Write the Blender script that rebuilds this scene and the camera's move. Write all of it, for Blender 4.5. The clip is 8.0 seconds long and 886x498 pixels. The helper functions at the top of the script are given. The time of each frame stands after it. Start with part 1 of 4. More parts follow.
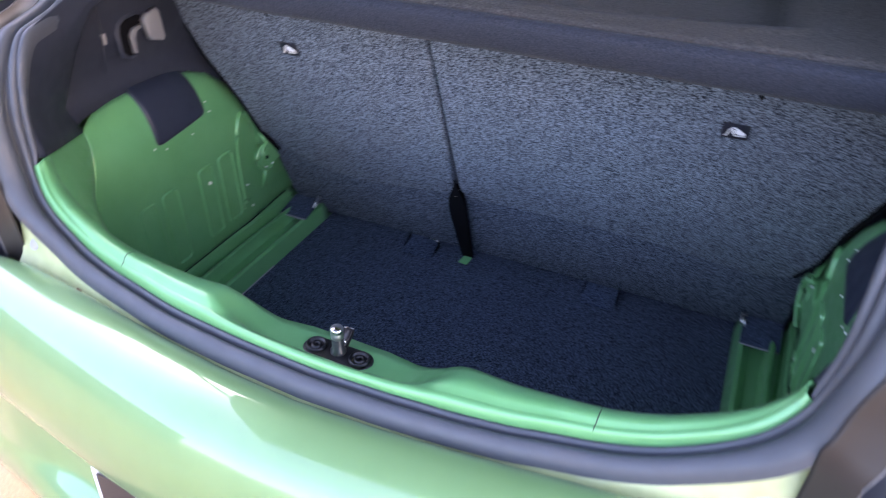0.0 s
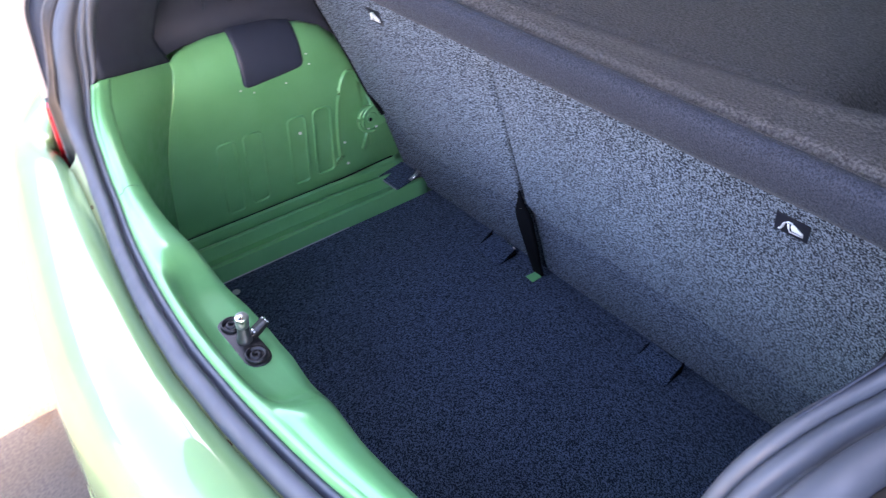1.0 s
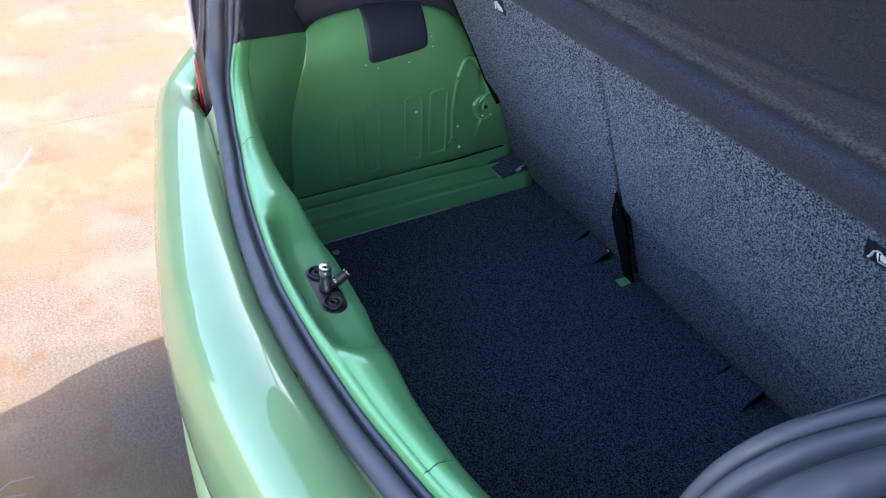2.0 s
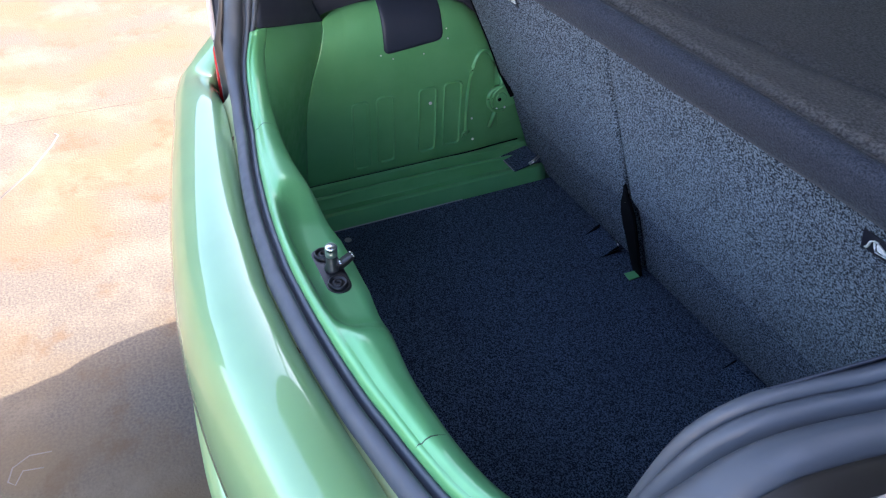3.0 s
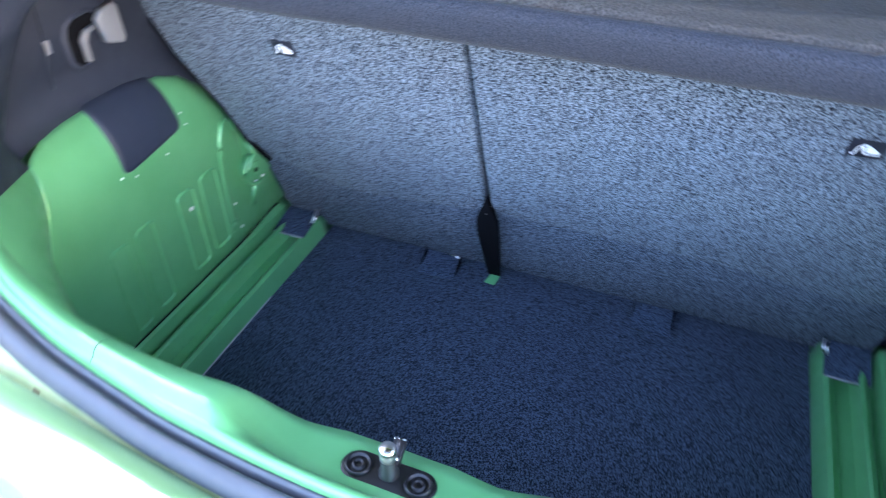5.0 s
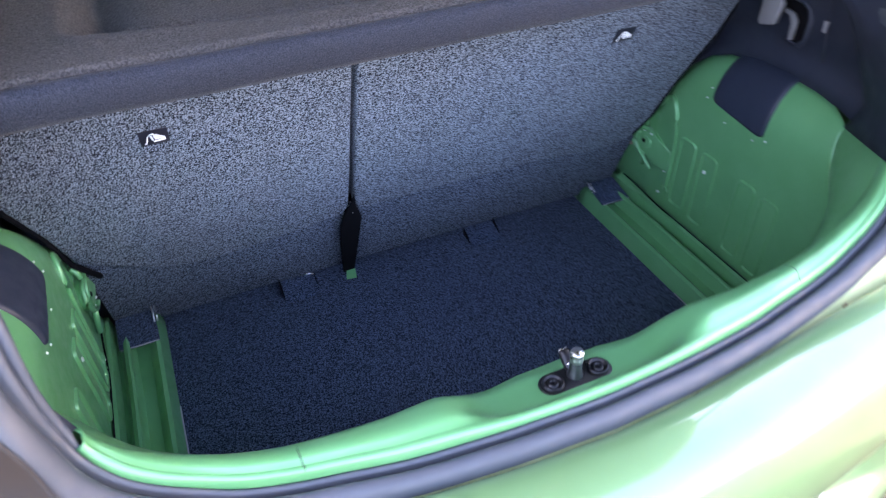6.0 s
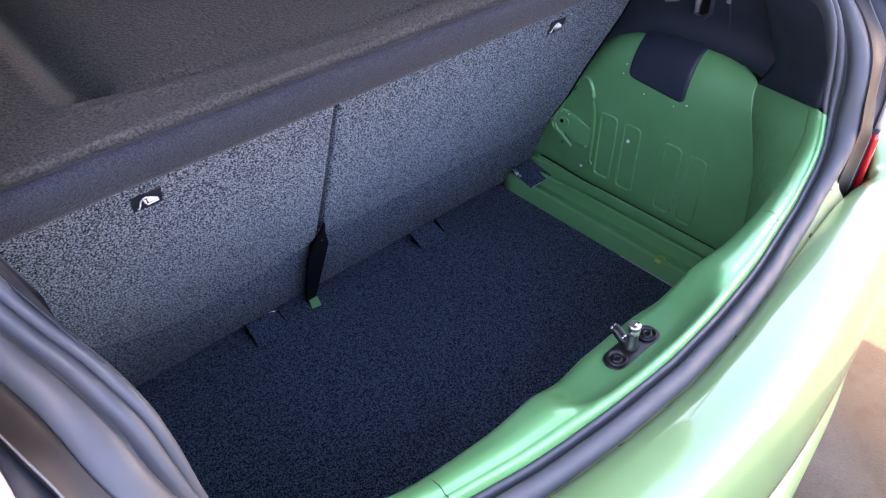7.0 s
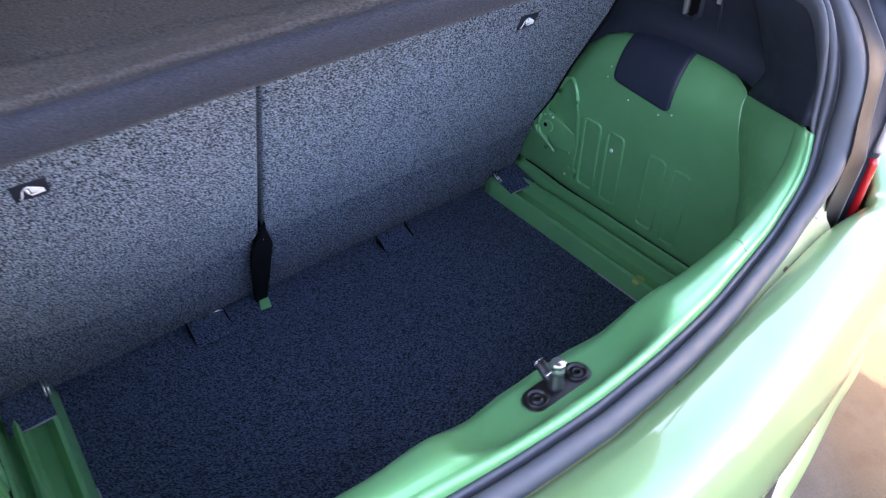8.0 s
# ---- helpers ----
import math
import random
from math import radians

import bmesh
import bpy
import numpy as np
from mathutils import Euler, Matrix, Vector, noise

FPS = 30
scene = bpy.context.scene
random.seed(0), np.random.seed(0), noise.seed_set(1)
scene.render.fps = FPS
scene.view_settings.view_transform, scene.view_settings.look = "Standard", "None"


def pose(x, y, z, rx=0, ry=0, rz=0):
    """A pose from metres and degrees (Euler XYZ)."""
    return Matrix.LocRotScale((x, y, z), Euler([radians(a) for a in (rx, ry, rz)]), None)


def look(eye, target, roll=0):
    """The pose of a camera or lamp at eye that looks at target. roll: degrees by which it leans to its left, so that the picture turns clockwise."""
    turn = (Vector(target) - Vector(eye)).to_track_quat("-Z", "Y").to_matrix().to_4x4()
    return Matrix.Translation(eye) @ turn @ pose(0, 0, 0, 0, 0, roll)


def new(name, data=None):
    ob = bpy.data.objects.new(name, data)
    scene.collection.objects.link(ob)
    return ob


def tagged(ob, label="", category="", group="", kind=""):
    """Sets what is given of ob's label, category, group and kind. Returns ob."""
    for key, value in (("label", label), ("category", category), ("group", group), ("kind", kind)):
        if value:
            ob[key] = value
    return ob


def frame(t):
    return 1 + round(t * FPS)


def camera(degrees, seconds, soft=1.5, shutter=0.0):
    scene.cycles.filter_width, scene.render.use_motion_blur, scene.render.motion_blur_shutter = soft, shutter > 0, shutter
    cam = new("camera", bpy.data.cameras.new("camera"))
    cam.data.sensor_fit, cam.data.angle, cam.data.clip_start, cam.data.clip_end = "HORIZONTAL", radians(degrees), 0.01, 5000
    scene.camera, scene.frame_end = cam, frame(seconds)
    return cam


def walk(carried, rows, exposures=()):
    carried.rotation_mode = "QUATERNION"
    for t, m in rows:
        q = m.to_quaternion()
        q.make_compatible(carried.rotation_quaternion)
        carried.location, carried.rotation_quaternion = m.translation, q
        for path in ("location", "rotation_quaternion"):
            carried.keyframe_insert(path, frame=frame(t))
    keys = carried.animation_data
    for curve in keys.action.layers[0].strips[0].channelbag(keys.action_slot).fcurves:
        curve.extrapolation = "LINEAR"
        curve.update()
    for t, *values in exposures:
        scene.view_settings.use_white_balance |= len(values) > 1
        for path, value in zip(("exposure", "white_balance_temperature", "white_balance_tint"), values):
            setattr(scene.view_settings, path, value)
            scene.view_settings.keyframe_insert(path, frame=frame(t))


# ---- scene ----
cam = camera(65.9, 8.0, soft=1.2, shutter=0.4)
EXPOSURES = [(0.0, 4.20, 6850, 30), (0.3, 4.38, 6700, 29), (0.5, 4.52, 6600, 28), (1.0, 4.79, 6850, 30), (1.5, 4.08, 6600, 23), (2.0, 3.78, 6380, 20), (3.5, 3.88, 6320, 18), (4.5, 3.82, 6250, 16), (5.0, 5.11, 6150, 17), (5.2, 5.11, 6150, 18), (6.5, 4.40, 7150, 33), (7.0, 4.43, 7150, 33), (8.0, 4.43, 6850, 29)]
PATH = [
    (0, (0.332, -0.436, 1.195), (-0.34, 1.043, 0.029), 0.7),
    (0.2, (0.376, -0.36, 1.188), (-0.472, 1.0, -0.009), 1.2),
    (0.3, (0.389, -0.318, 1.184), (-0.521, 0.991, -0.024), 1.5),
    (0.5, (0.426, -0.253, 1.189), (-0.576, 0.97, -0.037), 1.6),
    (0.8, (0.475, -0.192, 1.198), (-0.603, 0.93, -0.059), 2.4),
    (1, (0.514, -0.164, 1.203), (-0.646, 0.868, -0.058), 2.1),
    (1.2, (0.535, -0.153, 1.206), (-0.685, 0.795, -0.065), 2.4),
    (1.5, (0.549, -0.152, 1.203), (-0.73, 0.71, -0.07), 2.8),
    (2, (0.571, -0.152, 1.207), (-0.773, 0.599, -0.07), 2.6),
    (3.5, (0.604, -0.14, 1.204), (-0.766, 0.552, -0.079), 2.4),
    (4, (0.511, -0.156, 1.209), (-0.855, 0.54, -0.076), 2.3),
    (4.2, (0.428, -0.154, 1.217), (-0.903, 0.574, -0.086), 1.8),
    (4.5, (0.315, -0.182, 1.201), (-0.838, 0.834, -0.078), 1.3),
    (4.7, (0.270, -0.212, 1.199), (-0.68, 0.983, -0.094), 0.5),
    (4.8, (0.237, -0.236, 1.190), (-0.587, 1.056, -0.092), 0.3),
    (5, (0.166, -0.273, 1.169), (-0.41, 1.17, -0.09), 0.0),
    (5.2, (0.076, -0.301, 1.17), (-0.215, 1.225, -0.09), -0.4),
    (6.3, (-0.4, -0.373, 1.249), (0.392, 0.939, -0.036), -2.1),
    (6.5, (-0.441, -0.319, 1.253), (0.45, 0.924, -0.036), -2.2),
    (7, (-0.492, -0.244, 1.257), (0.494, 0.916, -0.041), -1.8),
    (7.3, (-0.488, -0.234, 1.249), (0.505, 0.918, -0.05), -1.6),
    (7.5, (-0.476, -0.226, 1.245), (0.516, 0.922, -0.058), -1.6),
    (7.7, (-0.441, -0.234, 1.236), (0.545, 0.915, -0.071), -1.3),
    (8, (-0.344, -0.265, 1.218), (0.56, 0.948, -0.09), -0.8),
]
walk(cam, [(t, look(eye, target, roll)) for t, eye, target, roll in PATH], EXPOSURES)

# ---- world, sun ----
SUN_DIR = Vector((-0.20, 0.88, 0.80)).normalized()
world = bpy.data.worlds.new("sky")
scene.world = world
world.use_nodes = True
wn = world.node_tree.nodes
sky = wn.new("ShaderNodeTexSky")
sky.sky_type = "NISHITA"
sky.sun_disc = False
sky.sun_elevation = math.asin(SUN_DIR.z)
sky.sun_rotation = math.atan2(SUN_DIR.x, SUN_DIR.y)
sky.air_density, sky.dust_density, sky.ozone_density = 1.0, 4.0, 1.0
wn["Background"].inputs[1].default_value = 0.112
world.node_tree.links.new(sky.outputs[0], wn["Background"].inputs[0])
sun_data = bpy.data.lights.new("sun", "SUN")
sun_data.energy, sun_data.angle, sun_data.color = 1.72, radians(0.6), (1.0, 0.91, 0.77)
sun = new("sun", sun_data)
sun.matrix_world = look(SUN_DIR * 20, (0, 0, 0))


# ---- materials ----
def material(name, color, rough=0.5, metal=0.0, coat=0.0, coat_rough=0.05, spec=0.5):
    m = bpy.data.materials.new(name)
    m.use_nodes = True
    b = m.node_tree.nodes["Principled BSDF"]
    b.inputs["Base Color"].default_value = (*color, 1)
    b.inputs["Roughness"].default_value = rough
    b.inputs["Metallic"].default_value = metal
    b.inputs["Coat Weight"].default_value = coat
    b.inputs["Coat Roughness"].default_value = coat_rough
    b.inputs["Specular IOR Level"].default_value = spec
    return m


def vary(m, scale, low, high, detail=4.0, socket="Base Color", stops=(0.35, 0.65), kind="NOISE"):
    """Drives a socket by noise in object space; returns the ramp."""
    t, l = m.node_tree.nodes, m.node_tree.links
    co = t.new("ShaderNodeTexCoord")
    if kind == "VORONOI":
        n = t.new("ShaderNodeTexVoronoi")
        out = n.outputs["Color"]
    else:
        n = t.new("ShaderNodeTexNoise")
        n.inputs["Detail"].default_value = detail
        out = n.outputs["Fac"]
    n.inputs["Scale"].default_value = scale
    l.new(co.outputs["Object"], n.inputs["Vector"])
    r = t.new("ShaderNodeValToRGB")
    r.color_ramp.elements[0].position, r.color_ramp.elements[1].position = stops
    r.color_ramp.elements[0].color = (*low, 1) if isinstance(low, tuple) else (low, low, low, 1)
    r.color_ramp.elements[1].color = (*high, 1) if isinstance(high, tuple) else (high, high, high, 1)
    l.new(out, r.inputs[0])
    l.new(r.outputs[0], t["Principled BSDF"].inputs[socket])
    return r


def mix_stain(m, ramp, scale, color, amount, stops=(0.45, 0.7)):
    """Lays large patches of a second colour over a ramp's colour."""
    t, l = m.node_tree.nodes, m.node_tree.links
    co = t.new("ShaderNodeTexCoord")
    n = t.new("ShaderNodeTexNoise")
    n.inputs["Scale"].default_value, n.inputs["Detail"].default_value = scale, 6
    l.new(co.outputs["Object"], n.inputs["Vector"])
    r = t.new("ShaderNodeValToRGB")
    r.color_ramp.elements[0].position, r.color_ramp.elements[1].position = stops
    r.color_ramp.elements[0].color, r.color_ramp.elements[1].color = (0, 0, 0, 1), (amount, amount, amount, 1)
    l.new(n.outputs["Fac"], r.inputs[0])
    x = t.new("ShaderNodeMix")
    x.data_type = "RGBA"
    l.new(r.outputs[0], x.inputs["Factor"])
    l.new(ramp.outputs[0], x.inputs["A"])
    x.inputs["B"].default_value = (*color, 1)
    l.new(x.outputs["Result"], t["Principled BSDF"].inputs["Base Color"])
    return x


def blend(m, below, scale, color, amount, stops):
    """Lays further patches of a colour over an earlier mix."""
    t, l = m.node_tree.nodes, m.node_tree.links
    co = t.new("ShaderNodeTexCoord")
    n = t.new("ShaderNodeTexNoise")
    n.inputs["Scale"].default_value, n.inputs["Detail"].default_value, n.inputs["Roughness"].default_value = scale, 8, 0.65
    l.new(co.outputs["Object"], n.inputs["Vector"])
    r = t.new("ShaderNodeValToRGB")
    r.color_ramp.elements[0].position, r.color_ramp.elements[1].position = stops
    r.color_ramp.elements[0].color, r.color_ramp.elements[1].color = (0, 0, 0, 1), (amount, amount, amount, 1)
    l.new(n.outputs["Fac"], r.inputs[0])
    x = t.new("ShaderNodeMix")
    x.data_type = "RGBA"
    l.new(r.outputs[0], x.inputs["Factor"])
    l.new(below.outputs["Result"], x.inputs["A"])
    x.inputs["B"].default_value = (*color, 1)
    l.new(x.outputs["Result"], t["Principled BSDF"].inputs["Base Color"])
    return x


def fuzz(m, weight):
    """Fine fibres that catch light at a glancing angle."""
    b = m.node_tree.nodes["Principled BSDF"]
    b.inputs["Sheen Weight"].default_value, b.inputs["Sheen Roughness"].default_value = weight, 0.4


def bump(m, scale, strength, distance=0.001, detail=3.0):
    t, l = m.node_tree.nodes, m.node_tree.links
    co = t.new("ShaderNodeTexCoord")
    n = t.new("ShaderNodeTexNoise")
    n.inputs["Scale"].default_value, n.inputs["Detail"].default_value = scale, detail
    l.new(co.outputs["Object"], n.inputs["Vector"])
    b = t.new("ShaderNodeBump")
    b.inputs["Strength"].default_value, b.inputs["Distance"].default_value = strength, distance
    old = t["Principled BSDF"].inputs["Normal"]
    if old.links:
        l.new(old.links[0].from_socket, b.inputs["Normal"])
    l.new(n.outputs["Fac"], b.inputs["Height"])
    l.new(b.outputs["Normal"], old)


paint = material("gloss_green_paint", (0.15, 0.33, 0.14), 0.40, 0.2, 1.0, 0.03)
vary(paint, 9, (0.155, 0.310, 0.126), (0.173, 0.340, 0.142), 4)
paint.node_tree.nodes["Principled BSDF"].inputs["Coat IOR"].default_value = 1.62
bump(paint, 40, 0.03, 0.0004)
inner_paint = material("satin_green_paint", (0.11, 0.34, 0.11), 0.36, 0.2, 0.5, 0.08)
vary(inner_paint, 14, (0.106, 0.352, 0.134), (0.126, 0.388, 0.156), 6)
vary(inner_paint, 60, 0.32, 0.44, 5, "Roughness")
bump(inner_paint, 120, 0.05, 0.0003)
rubber = material("seal_rubber", (0.060, 0.068, 0.082), 0.48)
vary(rubber, 50, 0.44, 0.62, 5, "Roughness")
bump(rubber, 350, 0.08, 0.0003)
plastic = material("black_grained_plastic", (0.022, 0.027, 0.041), 0.55, spec=0.35)
vary(plastic, 30, 0.5, 0.66, 4, "Roughness")
bump(plastic, 900, 0.25, 0.0004)
flange_paint = material("dark_flange_paint", (0.026, 0.022, 0.020), 0.42, spec=0.4)
vary(flange_paint, 25, 0.38, 0.52, 5, "Roughness")
vinyl = material("navy_vinyl", (0.020, 0.026, 0.042), 0.42, spec=0.4)
vary(vinyl, 45, 0.38, 0.52, 5, "Roughness")
bump(vinyl, 700, 0.15, 0.0004)
carpet = material("navy_needle_carpet", (0.028, 0.032, 0.045), 0.95, spec=0.15)
ramp = vary(carpet, 490, (0.006, 0.009, 0.019), (0.088, 0.126, 0.196), 3, stops=(0.42, 0.61))
mix_stain(carpet, ramp, 5, (0.026, 0.033, 0.060), 0.2)
bump(carpet, 420, 1.0, 0.003)
felt = material("speckled_grey_felt", (0.11, 0.115, 0.13), 0.95, spec=0.15)
ramp = vary(felt, 480, (0.004, 0.007, 0.014), (0.236, 0.280, 0.330), 3, stops=(0.42, 0.60))
mix_stain(felt, ramp, 6, (0.075, 0.082, 0.098), 0.2)
bump(felt, 400, 1.0, 0.003)
# Darker copy of the seat felt: shade low on the flap is in the colour.
flap_felt = material("shaded_flap_felt", (0.06, 0.065, 0.09), 0.95, spec=0.15)
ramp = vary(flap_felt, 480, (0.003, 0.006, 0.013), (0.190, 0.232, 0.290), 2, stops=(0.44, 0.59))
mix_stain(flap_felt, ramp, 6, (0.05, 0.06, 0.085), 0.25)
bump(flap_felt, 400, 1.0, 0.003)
# Dark blue felt for the lip, with its shade put into the colour.
lip_felt = material("shaded_lip_felt", (0.04, 0.046, 0.065), 0.9, spec=0.25)
ramp = vary(lip_felt, 700, (0.012, 0.015, 0.023), (0.038, 0.044, 0.060), 3)
bump(lip_felt, 500, 0.6, 0.002)
shelf_felt = material("dark_shelf_felt", (0.05, 0.047, 0.046), 0.9, spec=0.2)
ramp = vary(shelf_felt, 420, (0.036, 0.033, 0.032), (0.108, 0.099, 0.093), 3)
mix_stain(shelf_felt, ramp, 4, (0.056, 0.052, 0.050), 0.5)
bump(shelf_felt, 260, 0.7, 0.0025)
for cloth, amount in ((carpet, 0.06), (felt, 0.06), (flap_felt, 0.05), (lip_felt, 0.08), (shelf_felt, 0.05)):
    fuzz(cloth, amount)
concrete = material("stained_concrete", (0.36, 0.31, 0.26), 0.9, spec=0.2)
ramp = vary(concrete, 160, (0.054, 0.047, 0.040), (0.090, 0.078, 0.062), 10, stops=(0.34, 0.66))
stained = mix_stain(concrete, ramp, 1.6, (0.091, 0.065, 0.036), 0.85, (0.42, 0.58))
stained = blend(concrete, stained, 2.4, (0.150, 0.130, 0.098), 0.6, (0.50, 0.72))
stained = blend(concrete, stained, 7.0, (0.072, 0.047, 0.025), 0.75, (0.55, 0.67))
blend(concrete, stained, 260, (0.018, 0.016, 0.015), 0.7, (0.66, 0.74))
bump(concrete, 170, 0.5, 0.003, 9)
render_white = material("pale_wall_render", (0.82, 0.80, 0.75), 0.9, spec=0.2)
vary(render_white, 1.5, (0.79, 0.77, 0.72), (0.86, 0.84, 0.79), 6)
bump(render_white, 60, 0.3, 0.004)
render_cream = material("cream_wall_render", (0.58, 0.55, 0.50), 0.9, spec=0.2)
vary(render_cream, 1.5, (0.54, 0.51, 0.46), (0.62, 0.59, 0.54), 6)
bump(render_cream, 60, 0.3, 0.004)
render_brown = material("brown_wall_render", (0.22, 0.19, 0.15), 0.9, spec=0.2)
vary(render_brown, 1.5, (0.17, 0.15, 0.115), (0.26, 0.225, 0.18), 6)
bump(render_brown, 60, 0.3, 0.004)
joint_dark = material("joint_dirt", (0.034, 0.027, 0.022), 0.95)
chalk = material("pale_scratch", (0.11, 0.097, 0.085), 0.9)
steel = material("bright_steel", (0.62, 0.62, 0.62), 0.28, 1.0)
vary(steel, 90, 0.2, 0.42, 4, "Roughness")
seam_grey = material("seam_dark_green", (0.020, 0.055, 0.026), 0.6)
dark_steel = material("oily_steel", (0.16, 0.16, 0.17), 0.35, 0.9)
black_steel = material("black_oiled_steel", (0.012, 0.012, 0.014), 0.38, 0.2)
white_plastic = material("white_plug", (0.72, 0.74, 0.70), 0.45)
grey_plastic = material("grey_plastic", (0.33, 0.33, 0.34), 0.45)
mid_grey = material("mid_grey_tone", (0.16, 0.16, 0.165), 0.45)
catch_grey = material("pale_grey_plastic", (0.20, 0.20, 0.205), 0.45)
# Pale tone puts the sky's reflection on the body paint into the colour.
lit_channel_paint = material("sky_lit_channel_paint", (0.40, 0.46, 0.23), 0.45, 0.0, 0.4)
vary(lit_channel_paint, 30, (0.36, 0.42, 0.20), (0.44, 0.49, 0.26), 5)
cream_tag_tone = material("cream_tag_tone", (0.55, 0.45, 0.30), 0.9)
# Flat black for shade in gaps and holes, also used for the webbing.
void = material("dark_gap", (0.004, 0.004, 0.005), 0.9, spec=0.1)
label_black = material("label_black", (0.012, 0.013, 0.022), 0.5)
label_white = material("label_white", (0.8, 0.8, 0.8), 0.5)
red_lens = material("red_lens", (0.55, 0.012, 0.015), 0.12, 0.0, 0.6)
clear_lens = material("clear_lens", (0.62, 0.55, 0.53), 0.12, 0.0, 0.6)
yellow_plug = material("yellow_sealant", (0.55, 0.5, 0.08), 0.6)
# Opaque near-black in place of clear glass, added to block light.
opaque_pane = material("opaque_dark_pane", (0.02, 0.022, 0.022), 0.05)
rust = material("rusty_screw", (0.16, 0.09, 0.05), 0.6, 0.4)
plate_black = material("plate_black", (0.02, 0.02, 0.026), 0.3)
plate_red = material("plate_red", (0.5, 0.03, 0.03), 0.4)
plate_frame_mat = material("plate_surround", (0.6, 0.6, 0.58), 0.35)


# ---- mesh helpers ----
def finish(name, bm, mat, smooth=True):
    bmesh.ops.recalc_face_normals(bm, faces=bm.faces)
    me = bpy.data.meshes.new(name)
    bm.to_mesh(me)
    bm.free()
    me.materials.append(mat)
    if smooth:
        for p in me.polygons:
            p.use_smooth = True
    return me


def part(name, bm, mat, parent=None, label="", smooth=True, thick=0.0, crease=0.0):
    ob = new(name, finish(name, bm, mat, smooth))
    if crease:
        ob.data.set_sharp_from_angle(angle=radians(crease))
    if thick:
        s = ob.modifiers.new("thick", "SOLIDIFY")
        s.thickness, s.offset = thick, -1
    if parent:
        ob.parent = parent
    if label:
        ob["label"] = label
    return ob


def grid(rows, close_u=False, close_v=False):
    """A sheet through rows of points."""
    bm = bmesh.new()
    v = [[bm.verts.new(p) for p in row] for row in rows]
    nu, nv = len(rows), len(rows[0])
    for i in range(nu if close_u else nu - 1):
        for j in range(nv if close_v else nv - 1):
            a, b = (i + 1) % nu, (j + 1) % nv
            try:
                bm.faces.new((v[i][j], v[a][j], v[a][b], v[i][b]))
            except ValueError:
                pass
    return bm


def spline(points, n):
    """n points on a Catmull-Rom curve through points, evenly by chord length."""
    p = np.array(points, float)
    d = np.r_[0, np.cumsum(np.linalg.norm(np.diff(p, axis=0), axis=1) ** 0.5)]
    s = np.linspace(0, d[-1], n)
    m = np.gradient(p, d, axis=0)
    out = []
    for q in s:
        i = min(int(np.searchsorted(d, q, "right")) - 1, len(d) - 2)
        h = d[i + 1] - d[i]
        t = (q - d[i]) / h
        out.append((2 * t**3 - 3 * t**2 + 1) * p[i] + (t**3 - 2 * t**2 + t) * h * m[i] + (3 * t**2 - 2 * t**3) * p[i + 1] + (t**3 - t**2) * h * m[i + 1])
    return np.array(out)


def ease(x, a, b):
    t = min(max((x - a) / (b - a), 0.0), 1.0)
    return t * t * (3 - 2 * t)


def tube(points, radius, sides=8, flat=1.0, caps=True):
    """A round rod along points; flat squeezes it along its own second axis."""
    p = np.array(points, float)
    rows = []
    for i in range(len(p)):
        d = p[min(i + 1, len(p) - 1)] - p[max(i - 1, 0)]
        d = d / (np.linalg.norm(d) + 1e-9)
        a = np.cross(d, (0.0, 0.0, 1.0))
        if np.linalg.norm(a) < 0.2:
            a = np.cross(d, (0.0, 1.0, 0.0))
        a /= np.linalg.norm(a)
        b = np.cross(d, a)
        r = radius[i] if isinstance(radius, (list, tuple)) else radius
        rows.append([p[i] + r * (math.cos(k) * a + flat * math.sin(k) * b) for k in np.linspace(0, 2 * math.pi, sides, endpoint=False)])
    bm = grid(rows, close_v=True)
    if caps:
        bm.verts.ensure_lookup_table()
        bm.faces.new([bm.verts[k] for k in range(sides)])
        n = len(bm.verts)
        bm.faces.new([bm.verts[n - sides + k] for k in range(sides)])
    return bm


def rounded(w, h, r, n=5):
    """Outline of a rounded rectangle round the origin."""
    out = []
    for cx, cy, a0 in ((w / 2 - r, h / 2 - r, 0), (-w / 2 + r, h / 2 - r, 90), (-w / 2 + r, -h / 2 + r, 180), (w / 2 - r, -h / 2 + r, 270)):
        for k in range(n):
            a = radians(a0 + 90 * k / (n - 1))
            out.append((cx + r * math.cos(a), cy + r * math.sin(a)))
    return out


def slab(outline, depth, bevel, m=None, steps=3):
    """A plate with a rounded front edge: outline in its own x, y; the front at z = 0, the back at -depth."""
    p = np.array(outline, float)
    nxt, prv = np.roll(p, -1, 0), np.roll(p, 1, 0)
    area = 0.5 * np.sum(p[:, 0] * nxt[:, 1] - nxt[:, 0] * p[:, 1])
    d1, d2 = nxt - p, p - prv
    d1 /= np.linalg.norm(d1, axis=1)[:, None] + 1e-9
    d2 /= np.linalg.norm(d2, axis=1)[:, None] + 1e-9
    t = d1 + d2
    t /= np.linalg.norm(t, axis=1)[:, None] + 1e-9
    inward = np.c_[-t[:, 1], t[:, 0]] * (1 if area > 0 else -1)
    rings = []
    for k in range(steps + 1):
        a = math.pi / 2 * k / steps
        q = p + inward * bevel * (1 - math.sin(a))
        rings.append([(x, y, -bevel * (1 - math.cos(a))) for x, y in q])
    rings.append([(x, y, -depth) for x, y in p])
    bm = grid(rings, close_v=True)
    bm.verts.ensure_lookup_table()
    n = len(p)
    bm.faces.new([bm.verts[k] for k in range(n)])
    total = len(bm.verts)
    bm.faces.new([bm.verts[total - n + k] for k in range(n)])
    if m is not None:
        bm.transform(m)
    return bm


